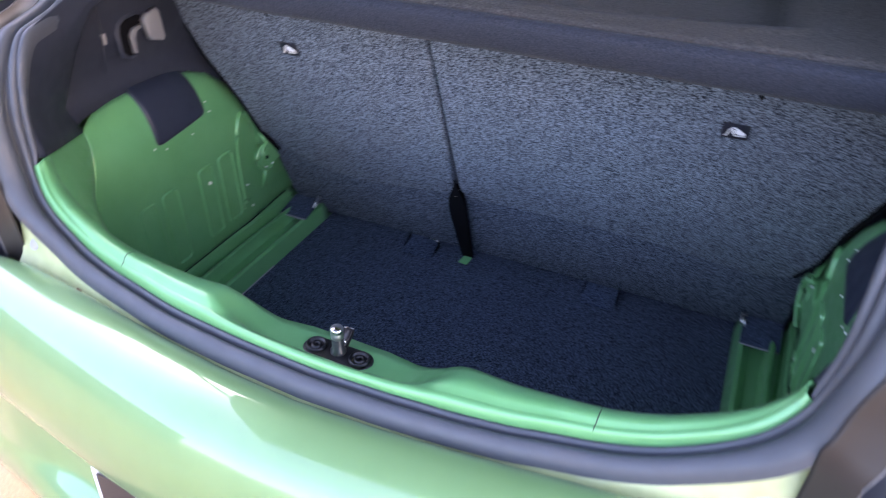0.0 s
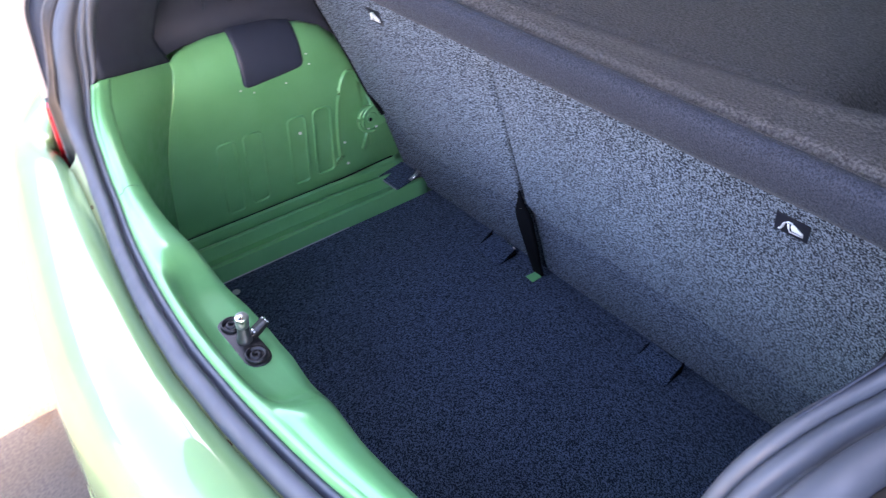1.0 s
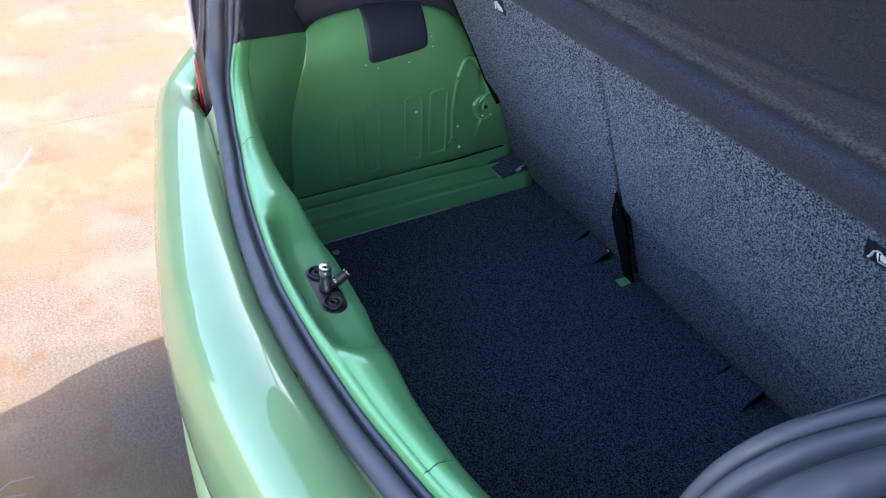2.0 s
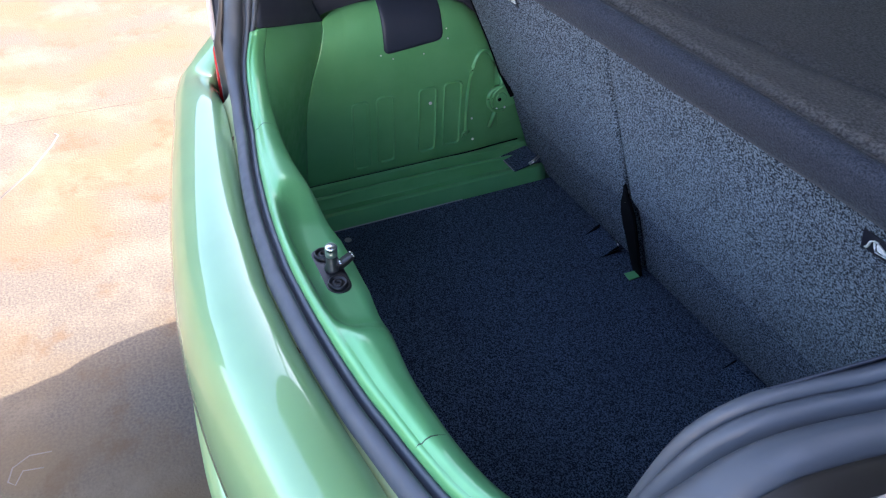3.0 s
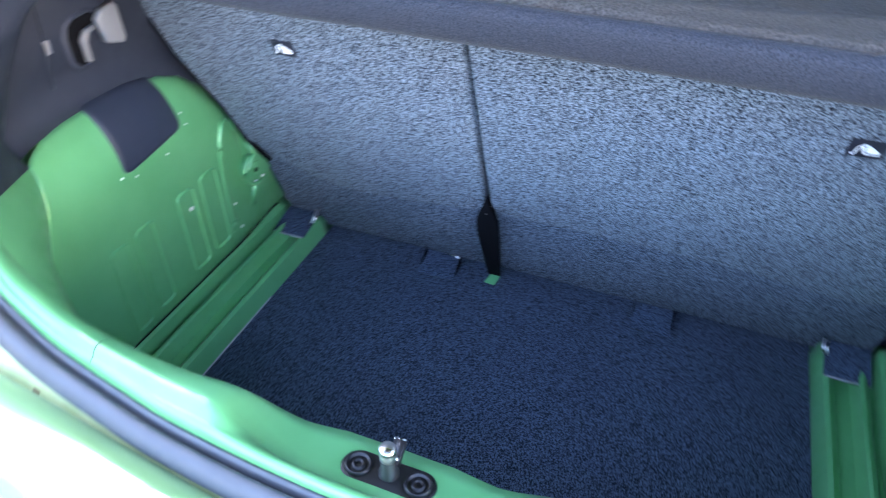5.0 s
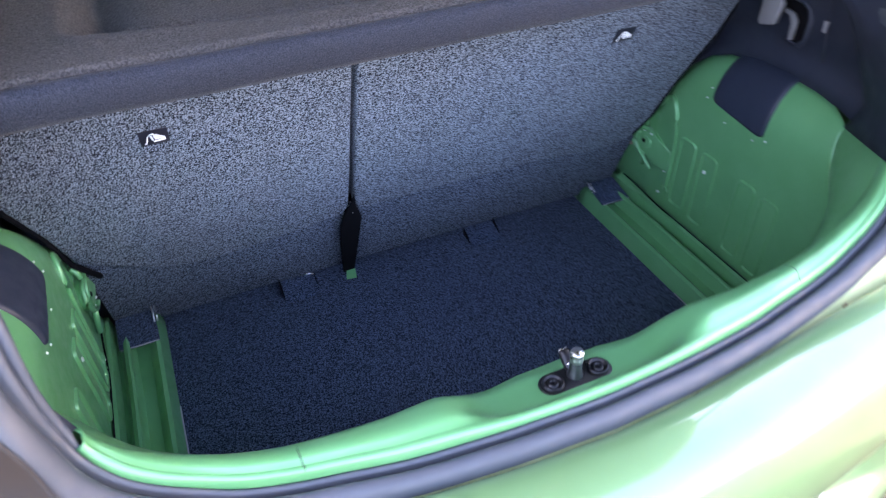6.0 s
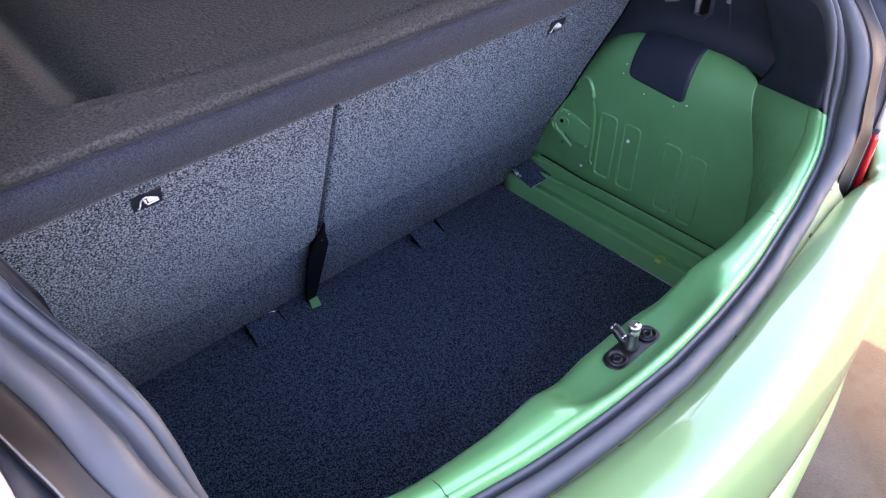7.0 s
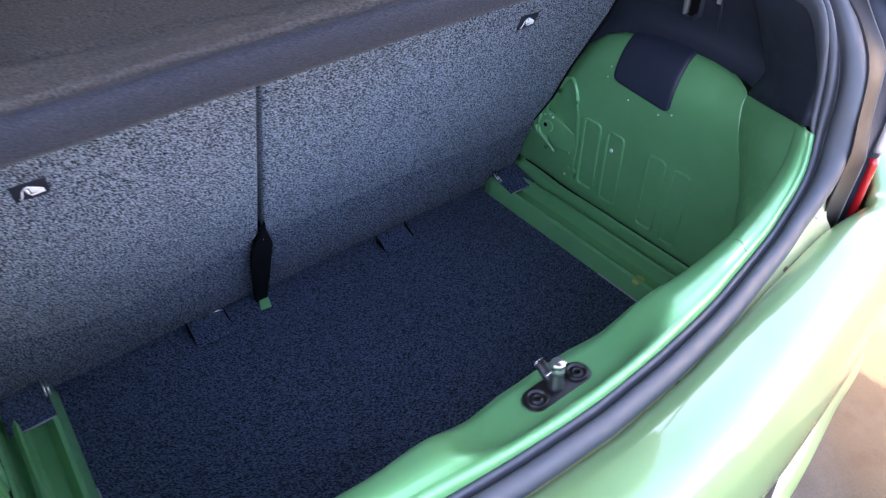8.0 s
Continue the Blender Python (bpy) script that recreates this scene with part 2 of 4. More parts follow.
def disc(radius, depth, bevel, m, n=20):
    return slab([(radius * math.cos(a), radius * math.sin(a)) for a in np.linspace(0, 2 * math.pi, n, endpoint=False)], depth, bevel, m)


def frame_of(origin, xdir, normal):
    """A pose whose z is the normal and whose x is near xdir."""
    z = Vector(normal).normalized()
    y = z.cross(Vector(xdir)).normalized()
    x = y.cross(z)
    return Matrix(((x[0], y[0], z[0], origin[0]), (x[1], y[1], z[1], origin[1]), (x[2], y[2], z[2], origin[2]), (0, 0, 0, 1)))


def join(*bms):
    out = bmesh.new()
    for b in bms:
        me = bpy.data.meshes.new("tmp")
        b.to_mesh(me)
        b.free()
        out.from_mesh(me)
        bpy.data.meshes.remove(me)
    return out


# ---- ground ----
def make_ground():
    xs = [-400, -60, -12, -4, 6, 60, 400]
    ys = [-400, -60, -12, -4, 4, 12, 60, 400]
    tagged(part("ground", grid([[(x, y, 0.0) for y in ys] for x in xs]), concrete, smooth=False), "weathered warm grey concrete yard with stains", "ground", kind="structure")
    crack = [(-1.855 + 0.022 * noise.noise((0.0, y * 2.2, 0.0)) + 0.006 * noise.noise((3.0, y * 17, 0.0)), y, 0.0) for y in np.linspace(-3, 3, 160)]
    tagged(part("slab_joint", tube(crack, [0.0009 * (1 + 0.9 * noise.noise((9.0, k * 0.31, 0.0))) for k in range(160)], 6, 0.2), joint_dark), "dark dirty joint between concrete slabs", "joint", kind="structure")
    tagged(part("pale_scratch", tube([(-1.37, -0.60, 0.0), (-1.52, -0.50, 0.0), (-1.66, -0.435, 0.0), (-1.72, -0.415, 0.0), (-1.735, -0.425, 0)], 0.004, 6, 0.25), chalk), "pale curved scratch on the concrete", "scratch", kind="structure")
    tagged(part("chalk_mark", tube([(-0.425, -0.475, 0.0), (-0.432, -0.515, 0.0), (-0.415, -0.545, 0.0), (-0.385, -0.553, 0.0), (-0.372, -0.54, 0.0), (-0.40, -0.527, 0.0), (-0.392, -0.49, 0.0)], 0.0017, 6, 0.1), chalk), "faint pale scuff mark on the shaded concrete", "mark", kind="structure")


make_ground()


def make_light_walls():
    # added unseen walls: the pale one behind the camera bounces light into the boot
    tagged(part("bounce_wall_south", slab([(-14, 0), (16, 0), (16, 2.7), (-14, 2.7)], 0.3, 0.02, frame_of((0, -5.8, 0), (1, 0, 0), (0, 1, 0))), render_white, smooth=False), "pale rendered wall, added unseen to bounce sunlight into the boot", "wall", kind="structure")
    # Unseen, set so the bumper reflects something bright.
    tagged(part("reflection_wall_east", slab([(-9, 0), (3.0, 0), (3.0, 4.6), (-9, 4.6)], 0.3, 0.02, frame_of((7.5, -4.0, 0), (-0.66, -0.75, 0), (-0.75, 0.66, 0))), render_cream, smooth=False), "pale rendered wall, added unseen for a bright reflection in the bumper", "wall", kind="structure")
    # Unseen, set so the bumper reflects something darker than the sky.
    tagged(part("reflection_wall_west", slab([(-12, 0), (10, 0), (10, 4.0), (-12, 4.0)], 0.3, 0.02, frame_of((-9.5, 0, 0), (0, 1, 0), (1, 0, 0))), render_brown, smooth=False), "brown rendered wall, added unseen to darken reflections in the bumper", "wall", kind="structure")


make_light_walls()

# ---- the car ----
car = tagged(new("car"), "small metallic green hatchback with its boot standing open", "car")

# edge of the boot opening, right half, from the middle of the sill to the middle of the roof
HALF = [(0, -0.034, 0.686), (0.1, -0.029, 0.685), (0.2, -0.018, 0.684), (0.25, -0.010, 0.687), (0.30, -0.001, 0.689), (0.34, 0.005, 0.698), (0.37, 0.011, 0.710),
        (0.40, 0.017, 0.726), (0.425, 0.025, 0.744), (0.442, 0.035, 0.765), (0.451, 0.044, 0.790), (0.457, 0.051, 0.820), (0.460, 0.057, 0.85), (0.463, 0.066, 0.88), (0.467, 0.079, 0.904), (0.474, 0.100, 0.922),
        (0.482, 0.134, 0.928), (0.493, 0.172, 0.934), (0.505, 0.212, 0.952), (0.510, 0.255, 1.00), (0.503, 0.305, 1.10), (0.48, 0.355, 1.22), (0.44, 0.40, 1.32), (0.36, 0.45, 1.41), (0.2, 0.48, 1.44), (0, 0.49, 1.45)]
LOOP = HALF + [(-x, y, z) for x, y, z in reversed(HALF[1:-1])]


def opening_frames():
    """Along the opening: point, direction, outward width and face normal."""
    pts = spline(LOOP + [LOOP[0]], 201)[:-1]
    n, out = len(pts), []
    for i in range(n):
        p = Vector(pts[i])
        t = Vector(pts[(i + 1) % n] - pts[i - 1]).normalized()
        sgn = 1 if p.x >= 0 else -1
        pillar, shoulder, top = Vector((p.x * 0.25, -1, 0)), Vector((sgn * 0.95, -0.3, 0.05)), Vector((sgn * 0.4 * ease(abs(p.x), 0.1, 0.4), -0.75, 0.5))
        w = pillar.lerp(shoulder, ease(p.z, 0.79, 0.935)).lerp(top, ease(p.z, 1.0, 1.25))
        w = (w - t * w.dot(t)).normalized()
        out.append((p, t, w, w.cross(t).normalized()))
    return out


FRAMES = opening_frames()
RIGHT = FRAMES[:101]


def pillar_widening(z):
    """The weatherstrip's outer bulb is broader up the pillars than along the sill."""
    return 0.012 * ease(z, 0.705, 0.77) * (1 - 0.5 * ease(z, 0.90, 0.94))


def make_seal():
    section = [(-0.002, -0.016), (-0.0016, -0.007), (0.0002, -0.0036), (0.0016, -0.0008), (0.0038, 0.0006), (0.0060, -0.0002), (0.0076, -0.0034), (0.0088, -0.0090), (0.0098, -0.0105), (0.0108, -0.0085),
               (0.0120, -0.0028), (0.0138, 0.0002), (0.0165, 0.0014), (0.0195, 0.0010), (0.0225, -0.0006), (0.0252, -0.0030), (0.0275, -0.0065), (0.0288, -0.0110), (0.0292, -0.019)]
    rows = []
    for p, t, w, nrm in FRAMES:
        wob = 0.0008 * noise.noise(p * 25)
        k = 0.0040 * ease(p.z, 0.76, 0.82)
        wide = pillar_widening(p.z)
        rows.append([p + w * (a + k * (a / 0.0098 if a < 0.0098 else 1 - 0.5 * (a - 0.0098) / 0.0194) + wide * max(0, a - 0.0098) / 0.0194) + nrm * (h - 0.0025 + wob) for a, h in section])
    strip = part("weatherstrip", grid(rows, close_u=True), rubber, car, "ribbed black rubber weatherstrip round the opening")
    # inner lip over the lining, from the corners up
    for sx in (-1, 1):
        rows = []
        for p, t, w, nrm in RIGHT:
            if p.z < 0.767 or p.z > 1.35:
                continue
            g = 0.25 + 0.75 * ease(p.z, 0.767, 0.79) + 0.25 * ease(p.z, 0.90, 0.95)
            q = [p + w * a * g + nrm * (h * g - 0.003) for a, h in ((0.0015, -0.008), (0.0004, -0.002), (-0.0010, 0.0018), (-0.0036, 0.0032), (-0.0066, 0.002), (-0.0088, -0.0015), (-0.0098, -0.006), (-0.0095, -0.013))]
            rows.append([(sx * v.x, v.y, v.z) for v in q])
        bm = grid(rows)
        bm.verts.ensure_lookup_table()
        bm.faces.new([bm.verts[k] for k in range(8)])
        part("inner_lip", bm, rubber, strip)


make_seal()

N_SILL = 161
SILL_HALF = HALF[:9] + [(0.4435, 0.0365, 0.767), (0.4465, 0.0395, 0.775)]
sill_path = spline([(-x, y, z) for x, y, z in reversed(SILL_HALF[1:])] + SILL_HALF, N_SILL)
SIDE = [(0, -0.014), (0, -0.002), (0.0012, 0.0062), (0.0036, 0.0090), (0.0062, 0.0090), (0.0082, 0.0094), (0.0125, 0.0140), (0.018, 0.0160), (0.026, 0.0145), (0.036, 0.0105), (0.042, 0.0065), (0.0450, -0.002), (0.046, -0.03)]
MID = [(0, -0.014), (0, -0.002), (0.0012, 0.0036), (0.0035, 0.0056), (0.0058, 0.0050), (0.0085, 0.0030), (0.0112, -0.0035), (0.0138, -0.0110), (0.0180, -0.0205), (0.034, -0.0245), (0.062, -0.0285), (0.0770, -0.0310), (0.080, -0.06)]


SILL_X = (0, 0.05, 0.10, 0.15, 0.20, 0.25, 0.30, 0.36, 0.43, 0.444, 0.456)
SILL_W = (0.079, 0.077, 0.068, 0.056, 0.046, 0.038, 0.033, 0.030, 0.030, 0.028, 0.024)


def sill_section(p):
    x, y, z = p
    c, cy = 1 - ease(abs(x), 0.085, 0.158), 1 - ease(abs(x), 0.05, 0.185)
    e = ease(abs(x), 0.33, 0.45)
    low = 1 - 0.4 * ease(abs(x), 0.42, 0.45)
    sgn = 1 if x > 0 else -1
    out = []
    for k, ((a, b), (a2, b2)) in enumerate(zip(SIDE, MID)):
        width = float(np.interp(abs(x), SILL_X, SILL_W))
        dy, dz = width * (a / 0.046 + (a2 / 0.080 - a / 0.046) * cy), b + (b2 - b) * c
        tilt = e * 0.7
        out.append(Vector((x + sgn * (dy * tilt * 0.5 - dz * low * tilt * 0.8), y + dy, z + dz * low * (1 - 0.6 * e))))
    return out


def make_sill():
    rows = []
    for p in sill_path:
        s = sill_section(p)
        s.append(Vector((s[-1].x, s[-1].y + 0.003, 0.37)))
        rows.append(s)
    part("sill_panel", grid(rows), inner_paint, car, "satin green painted metal loading sill", thick=0.0015)
    for sx in (-1, 1):
        p = sill_path[np.argmin(abs(sill_path[:, 0] - sx * 0.289))]
        s = [q + Vector((0, 0, 0.0009)) for q in sill_section(p)[1:12]]
        # Dark green tube drawn along the panel seam.
        part("seam", tube([(q.x + sx * 0.003 * k / 10, q.y, q.z) for k, q in enumerate(s)], 0.0011, 6), seam_grey, car, "dark tube drawn along the panel seam")


make_sill()


# inner side walls: x out from the middle as a function of y and z
def panel_top(y):
    return float(np.interp(y, [0.148, 0.152, 0.157, 0.17, 0.20, 0.25, 0.30, 0.36, 0.42, 0.46, 0.50, 0.56, 0.63], [0.741, 0.744, 0.747, 0.751, 0.756, 0.761, 0.763, 0.761, 0.750, 0.733, 0.700, 0.64, 0.58]))


def wall_x(y, z):
    base = 0.510 + 0.012 * ease(0.46 - z, 0.0, 0.08) + 0.008 * ease(y, 0.45, 0.6)
    crown = min(max((z - panel_top(max(y, 0.20)) + 0.088) / 0.090, 0.0), 1.0)
    top = 0.056 * (1 - math.sqrt(1 - 0.97 * crown**2))
    return base + top


def valley_y(z):
    """Where the side panel meets the corner panel."""
    return float(np.interp(z, [0.40, 0.455, 0.55, 0.60, 0.65, 0.69, 0.73, 0.76], [0.112, 0.118, 0.124, 0.132, 0.146, 0.162, 0.176, 0.180]))


def make_side(sx):
    rows = []
    for y in np.r_[np.linspace(0.148, 0.21, 22), np.linspace(0.22, 0.63, 42)]:
        top = panel_top(y)
        zs = np.r_[np.linspace(0.405, 0.66, 14)[:-1], np.linspace(0.66, top, 20)] if top > 0.67 else np.linspace(0.405, top, 33)
        rows.append([(sx * wall_x(y, z), y + (valley_y(z) - 0.148) * (1 - ease(y, 0.148, 0.26)), z) for z in zs])
    panel = part("side_panel", grid(rows), inner_paint, car, "green painted inner wheel arch panel with pressed ribs", thick=0.0015)
    for y0, y1, z0, z1 in ((0.213, 0.250, 0.437, 0.587), (0.263, 0.302, 0.442, 0.590), (0.352, 0.392, 0.447, 0.592), (0.406, 0.448, 0.450, 0.594)):
        cy, cz = (y0 + y1) / 2, (z0 + z1) / 2
        rings = []
        for inset, r, h in ((0.0, 0.010, -0.001), (0.0006, 0.009, 0.0036), (0.0024, 0.008, 0.0044), (0.0042, 0.007, 0.0008), (0.0048, 0.006, -0.0004)):
            ring = rounded(y1 - y0 - 2 * inset, z1 - z0 - 2 * inset, r)
            rings.append([(sx * (wall_x(cy + u, cz + v) - h), cy + u, cz + v) for u, v in ring])
        bm = grid(rings, close_v=True)
        part("pressed_rib", bm, inner_paint, panel)
    for y, z, r in ((0.378, 0.556, 0.0034), (0.480, 0.451, 0.0028), (0.474, 0.502, 0.0024), (0.276, 0.672, 0.0016), (0.300, 0.662, 0.0014), (0.362, 0.662, 0.0014), (0.412, 0.684, 0.0014), (0.410, 0.702, 0.0014)):
        part("plug", disc(r, 0.004, 0.001, frame_of((sx * (wall_x(y, z) - 0.002), y, z), (0, 1, 0), (-sx, 0, 0)), 12), white_plastic, panel, "small white plug")
    # arched bead and seat catch bracket
    arch = [(sx * (wall_x(y, z) - 0.001), y, z) for y, z in spline([(0.462, 0.468), (0.460, 0.53), (0.463, 0.58), (0.471, 0.622), (0.486, 0.646), (0.503, 0.644), (0.520, 0.62)], 24)]
    part("bead", tube(arch, 0.0042, 8), inner_paint, panel)
    m = frame_of((sx * 0.5015, 0.532, 0.540), (0, 1, 0), (-sx, -0.12, 0.08))

    def on(a, b, c=0.0):
        return m @ Vector((-sx * a, b, c))

    rim = [on(0.026 * math.cos(radians(a)), 0.026 * math.sin(radians(a)), 0.0015) for a in np.linspace(75, 290, 20)]
    plate = [(-sx * a, b) for a, b in [(0.026 * math.cos(radians(k)), 0.026 * math.sin(radians(k))) for k in np.linspace(70, 285, 14)] + [(0.030, -0.018), (0.070, -0.004), (0.072, 0.034), (0.034, 0.036)]]
    strut = [on(0.030, 0.046, 0.002), on(0.012, 0.032, 0.004), on(-0.008, 0.020, 0.004), on(-0.018, 0.004, 0.003), on(-0.016, -0.016, 0.002)]
    boss = join(slab(plate, 0.012, 0.002, m), tube(rim, 0.0040, 8), tube(spline(strut, 14), 0.0034, 8), disc(0.012, 0.006, 0.002, m @ Matrix.Translation((sx * -0.004, 0.001, 0.0025))),
                tube([on(-0.006, -0.022, -0.002), on(-0.012, -0.046, -0.006), on(-0.016, -0.066, -0.010)], 0.0045, 8),
                tube([on(0.002, 0.022, 0.001), on(0.004, 0.036, -0.001), on(0.002, 0.050, -0.006)], 0.0048, 8))
    bracket = part("seat_catch_bracket", boss, inner_paint, panel, "green pressed steel seat catch bracket")
    # Black disc stands in for the shade inside the bolt hole.
    part("bolt_hole_shade", disc(0.0042, 0.003, 0.0006, m @ Matrix.Translation((sx * 0.001, -0.001, 0.0032)), 12), void, bracket)
    for a, b in ((-0.006, -0.021), (0.012, -0.020)):
        part("weld", disc(0.0022, 0.003, 0.001, m @ Matrix.Translation((-sx * a, b, 0.0022)), 8), white_plastic, bracket, "pale weld spot")
    hook = [(sx * (wall_x(y, z) - 0.003), y, z) for y, z in ((0.470, 0.474), (0.462, 0.468), (0.460, 0.478), (0.452, 0.472), (0.452, 0.458))]
    part("bead_end", tube(hook, 0.0024, 6), inner_paint, panel)
    part("catch_void", slab([(-sx * a, b) for a, b in ((0.004, 0.05), (0.05, 0.05), (0.075, -0.06), (0.0, -0.07), (-0.004, -0.03))], 0.002, 0.0004, frame_of((sx * 0.514, 0.540, 0.540), (0, 1, 0), (-sx, 0, 0))), inner_paint, panel)
    # ledge between wall and carpet
    prof = [(0.532, 0.440), (0.529, 0.424), (0.525, 0.4165), (0.519, 0.4155), (0.5125, 0.4175), (0.509, 0.415), (0.5070, 0.402), (0.5050, 0.3915), (0.4985, 0.3905), (0.4935, 0.3965), (0.4895, 0.4065), (0.485, 0.4085), (0.4825, 0.4065), (0.4800, 0.390), (0.476, 0.3835),
            (0.456, 0.3835), (0.4485, 0.3925), (0.444, 0.3955), (0.4395, 0.3930), (0.4345, 0.379), (0.432, 0.364), (0.430, 0.352)]
    rows = []
    for y in np.linspace(0.03, 0.625, 26):
        k = ease(y, 0.42, 0.56)
        rows.append([(sx * (x + (0.004 * k if 0.475 < x < 0.515 else 0)), y, z - 0.008 * k * (1 if 0.475 < x < 0.52 else 0)) for x, z in prof])
    part("floor_ledge", grid(rows), inner_paint, car, "stepped green metal ledge beside the boot floor", thick=0.0015, crease=24)
    # Black tube stands in for the shadow in the crease at the panel's foot.
    part("crease_shadow", tube([(sx * (wall_x(y, 0.4185) - 0.0024), y, 0.4184) for y in np.linspace(0.11, 0.60, 24)], 0.0016, 6), void, car, "black tube standing in for the crease shadow between wheel arch panel and ledge")
    # corner between pillar flange and side wall
    half = [p for p in sill_path if sx * p[0] > 0.30]
    half.sort(key=lambda p: sx * p[0])
    rows = []
    n = len(half)
    for i, p in enumerate(half):
        f = i / (n - 1)
        sec = sill_section(p)
        g = sec[10].lerp(sec[7], ease(f, 0.25, 0.8)) + Vector((0, 0, 0.0008))
        ze = 0.385 + (0.741 - 0.385) * ease(f, 0.0, 0.85)
        a, d = Vector((abs(g.x), g.y, g.z)), Vector((wall_x(0.149, ze) + 0.001, valley_y(ze) + 0.001, ze))
        # a deck that falls away from the rim, folding down into the well
        deck = 0.085 * ease(a.x, 0.30, 0.445)
        b = a + Vector((0.30, 0.95, -0.30)) * (deck * 1.25 + 0.004)
        b.z -= 0.05 * (1 - f) ** 3
        c = b.lerp(d, 0.55) + Vector((0.012, -0.006, 0.02)) * (1 - f)
        straight = f**2
        b, c = b.lerp(a.lerp(d, 0.33), straight), c.lerp(a.lerp(d, 0.67), straight)
        row = []
        for t in np.linspace(0, 1, 22):
            q = a * (1 - t) ** 3 + b * 3 * t * (1 - t) ** 2 + c * 3 * t * t * (1 - t) + d * t**3
            row.append((sx * q.x, q.y, q.z))
        rows.append(row)
    part("corner_panel", grid(rows), inner_paint, car, "green painted rear corner panel", thick=0.0012)
    return rows[-1]


corner_edges = {sx: make_side(sx) for sx in (-1, 1)}


def make_pillar_trim(sx):
    # black lining above the green panels, from the seal round to the seat
    edge = corner_edges[sx]
    rows = []
    cols = 26
    low = [Vector(p) for p in edge] + [Vector((sx * (wall_x(y, panel_top(y)) - 0.0015), y, panel_top(y) - 0.004)) for y in np.linspace(0.152, 0.63, 36)]
    up = [f for f in RIGHT if 0.70 < f[0].z < 1.38]
    zs = [f[0].z for f in up]

    def seal_foot(z):
        k = min(max(int(np.searchsorted(zs, z)), 1), len(up) - 1)
        f = min(max((z - zs[k - 1]) / (zs[k] - zs[k - 1]), 0), 1)
        g = ease(z, 0.91, 0.95)
        return [up[j][0] - up[j][2] * (0.004 + 0.006 * g) - up[j][3] * (0.009 + 0.008 * g) for j in (k - 1, k)], f

    for i, q in enumerate(low):
        row = []
        u = i / (len(edge) - 1)
        for z in np.linspace(q.z, 1.30, cols):
            (f0, f1), f = seal_foot(max(z, 0.775))
            near = f0.lerp(f1, f)
            t = ease(z, q.z, q.z + 0.05)
            if u == 0:
                t = 1
            lean = near.y - 0.045
            if u <= 1:
                x = near.x + (0.556 - near.x) * u * (1 - 0.92 * min(max((z - 0.727) / 0.213, 0), 1))
                y = near.y + 0.112 * u
            else:
                x = 0.575 - 0.032 * ease(z, 0.74, 0.87) - 0.03 * ease(z, 0.95, 1.2)
                y = q.y + lean * (1 - ease(q.y, 0.16, 0.62))
            row.append((sx * (abs(q.x) * (1 - t) + x * t), q.y * (1 - t) + y * t, z))
        rows.append(row)
    trim = part("pillar_trim", grid(rows), plastic, car, "black grained plastic luggage area lining", thick=0.0015)
    # black pad folded over the wheel arch
    prow = []
    for v in np.r_[0.0, 0.004, 0.015, 0.035, np.linspace(0.07, 0.93, 15), 0.965, 0.985, 0.996, 1.0]:
        y = 0.282 + 0.120 * v
        edge = min(v, 1 - v)
        corner = 0.013 * (1 - math.sqrt(1 - max(0.0, 1 - edge / 0.11) ** 2))
        bottom, top = 0.671 + 0.013 * v + corner, panel_top(y)
        proud = 0.0055 * math.sqrt(1 - max(0.0, 1 - edge / 0.05) ** 2)
        col = []
        for z in np.r_[bottom, bottom + 0.0004, bottom + 0.0015, bottom + 0.004, np.linspace(bottom + 0.008, top, 20)]:
            round_off = math.sqrt(1 - max(0.0, 1 - (z - bottom) / 0.006) ** 2)
            col.append((sx * (wall_x(y, z) + 0.0012 - proud * round_off), y, z + 0.3 * proud * ease(z, top - 0.02, top)))
        col.append((sx * 0.574, y, top + 0.009))
        col.append((sx * 0.590, y, top + 0.010))
        prow.append(col)
    part("arch_pad", grid(prow), vinyl, car, "dark navy padded cover folded over the wheel arch")
    # handle recess, hanging arm and catch plate
    face = Matrix(((0, 0, -sx, sx * 0.5405), (1, 0, 0, 0.0), (0, 1, 0, 0.0), (0, 0, 0, 1)))

    def plate_at(pts, depth, bevel, lift=0.0):
        return slab(pts if sx < 0 else pts[::-1], depth, bevel, face @ Matrix.Translation((0, 0, lift)))

    rim_in = [(0.291, 0.824), (0.291, 0.852), (0.296, 0.864), (0.306, 0.870), (0.330, 0.872), (0.344, 0.866), (0.346, 0.852), (0.318, 0.846), (0.314, 0.838), (0.313, 0.816), (0.300, 0.815)]
    centre = np.mean(rim_in, axis=0)
    rim_out = [tuple(centre + (np.array(q) - centre) * 1.22) for q in rim_in]
    rings = [[(a, b, -0.003) for a, b in rim_out], [(a, b, 0.0035) for a, b in [tuple(centre + (np.array(q) - centre) * 1.12) for q in rim_in]], [(a, b, 0.003) for a, b in rim_in], [(a, b, -0.02) for a, b in rim_in]]
    bm = grid(rings, close_v=True)
    bm.transform(face)
    part("handle_bezel", bm, plastic, trim)
    # Flat black plate stands in for the shade inside the handle recess.
    part("pocket_shade", plate_at(rim_in, 0.002, 0.0003, 0.0012), void, trim)
    part("catch_arm", plate_at([(0.306, 0.819), (0.313, 0.817), (0.315, 0.840), (0.322, 0.850), (0.332, 0.852), (0.330, 0.858), (0.314, 0.855), (0.306, 0.846)], 0.006, 0.002, 0.008), mid_grey, trim, "grey plastic hanging arm")
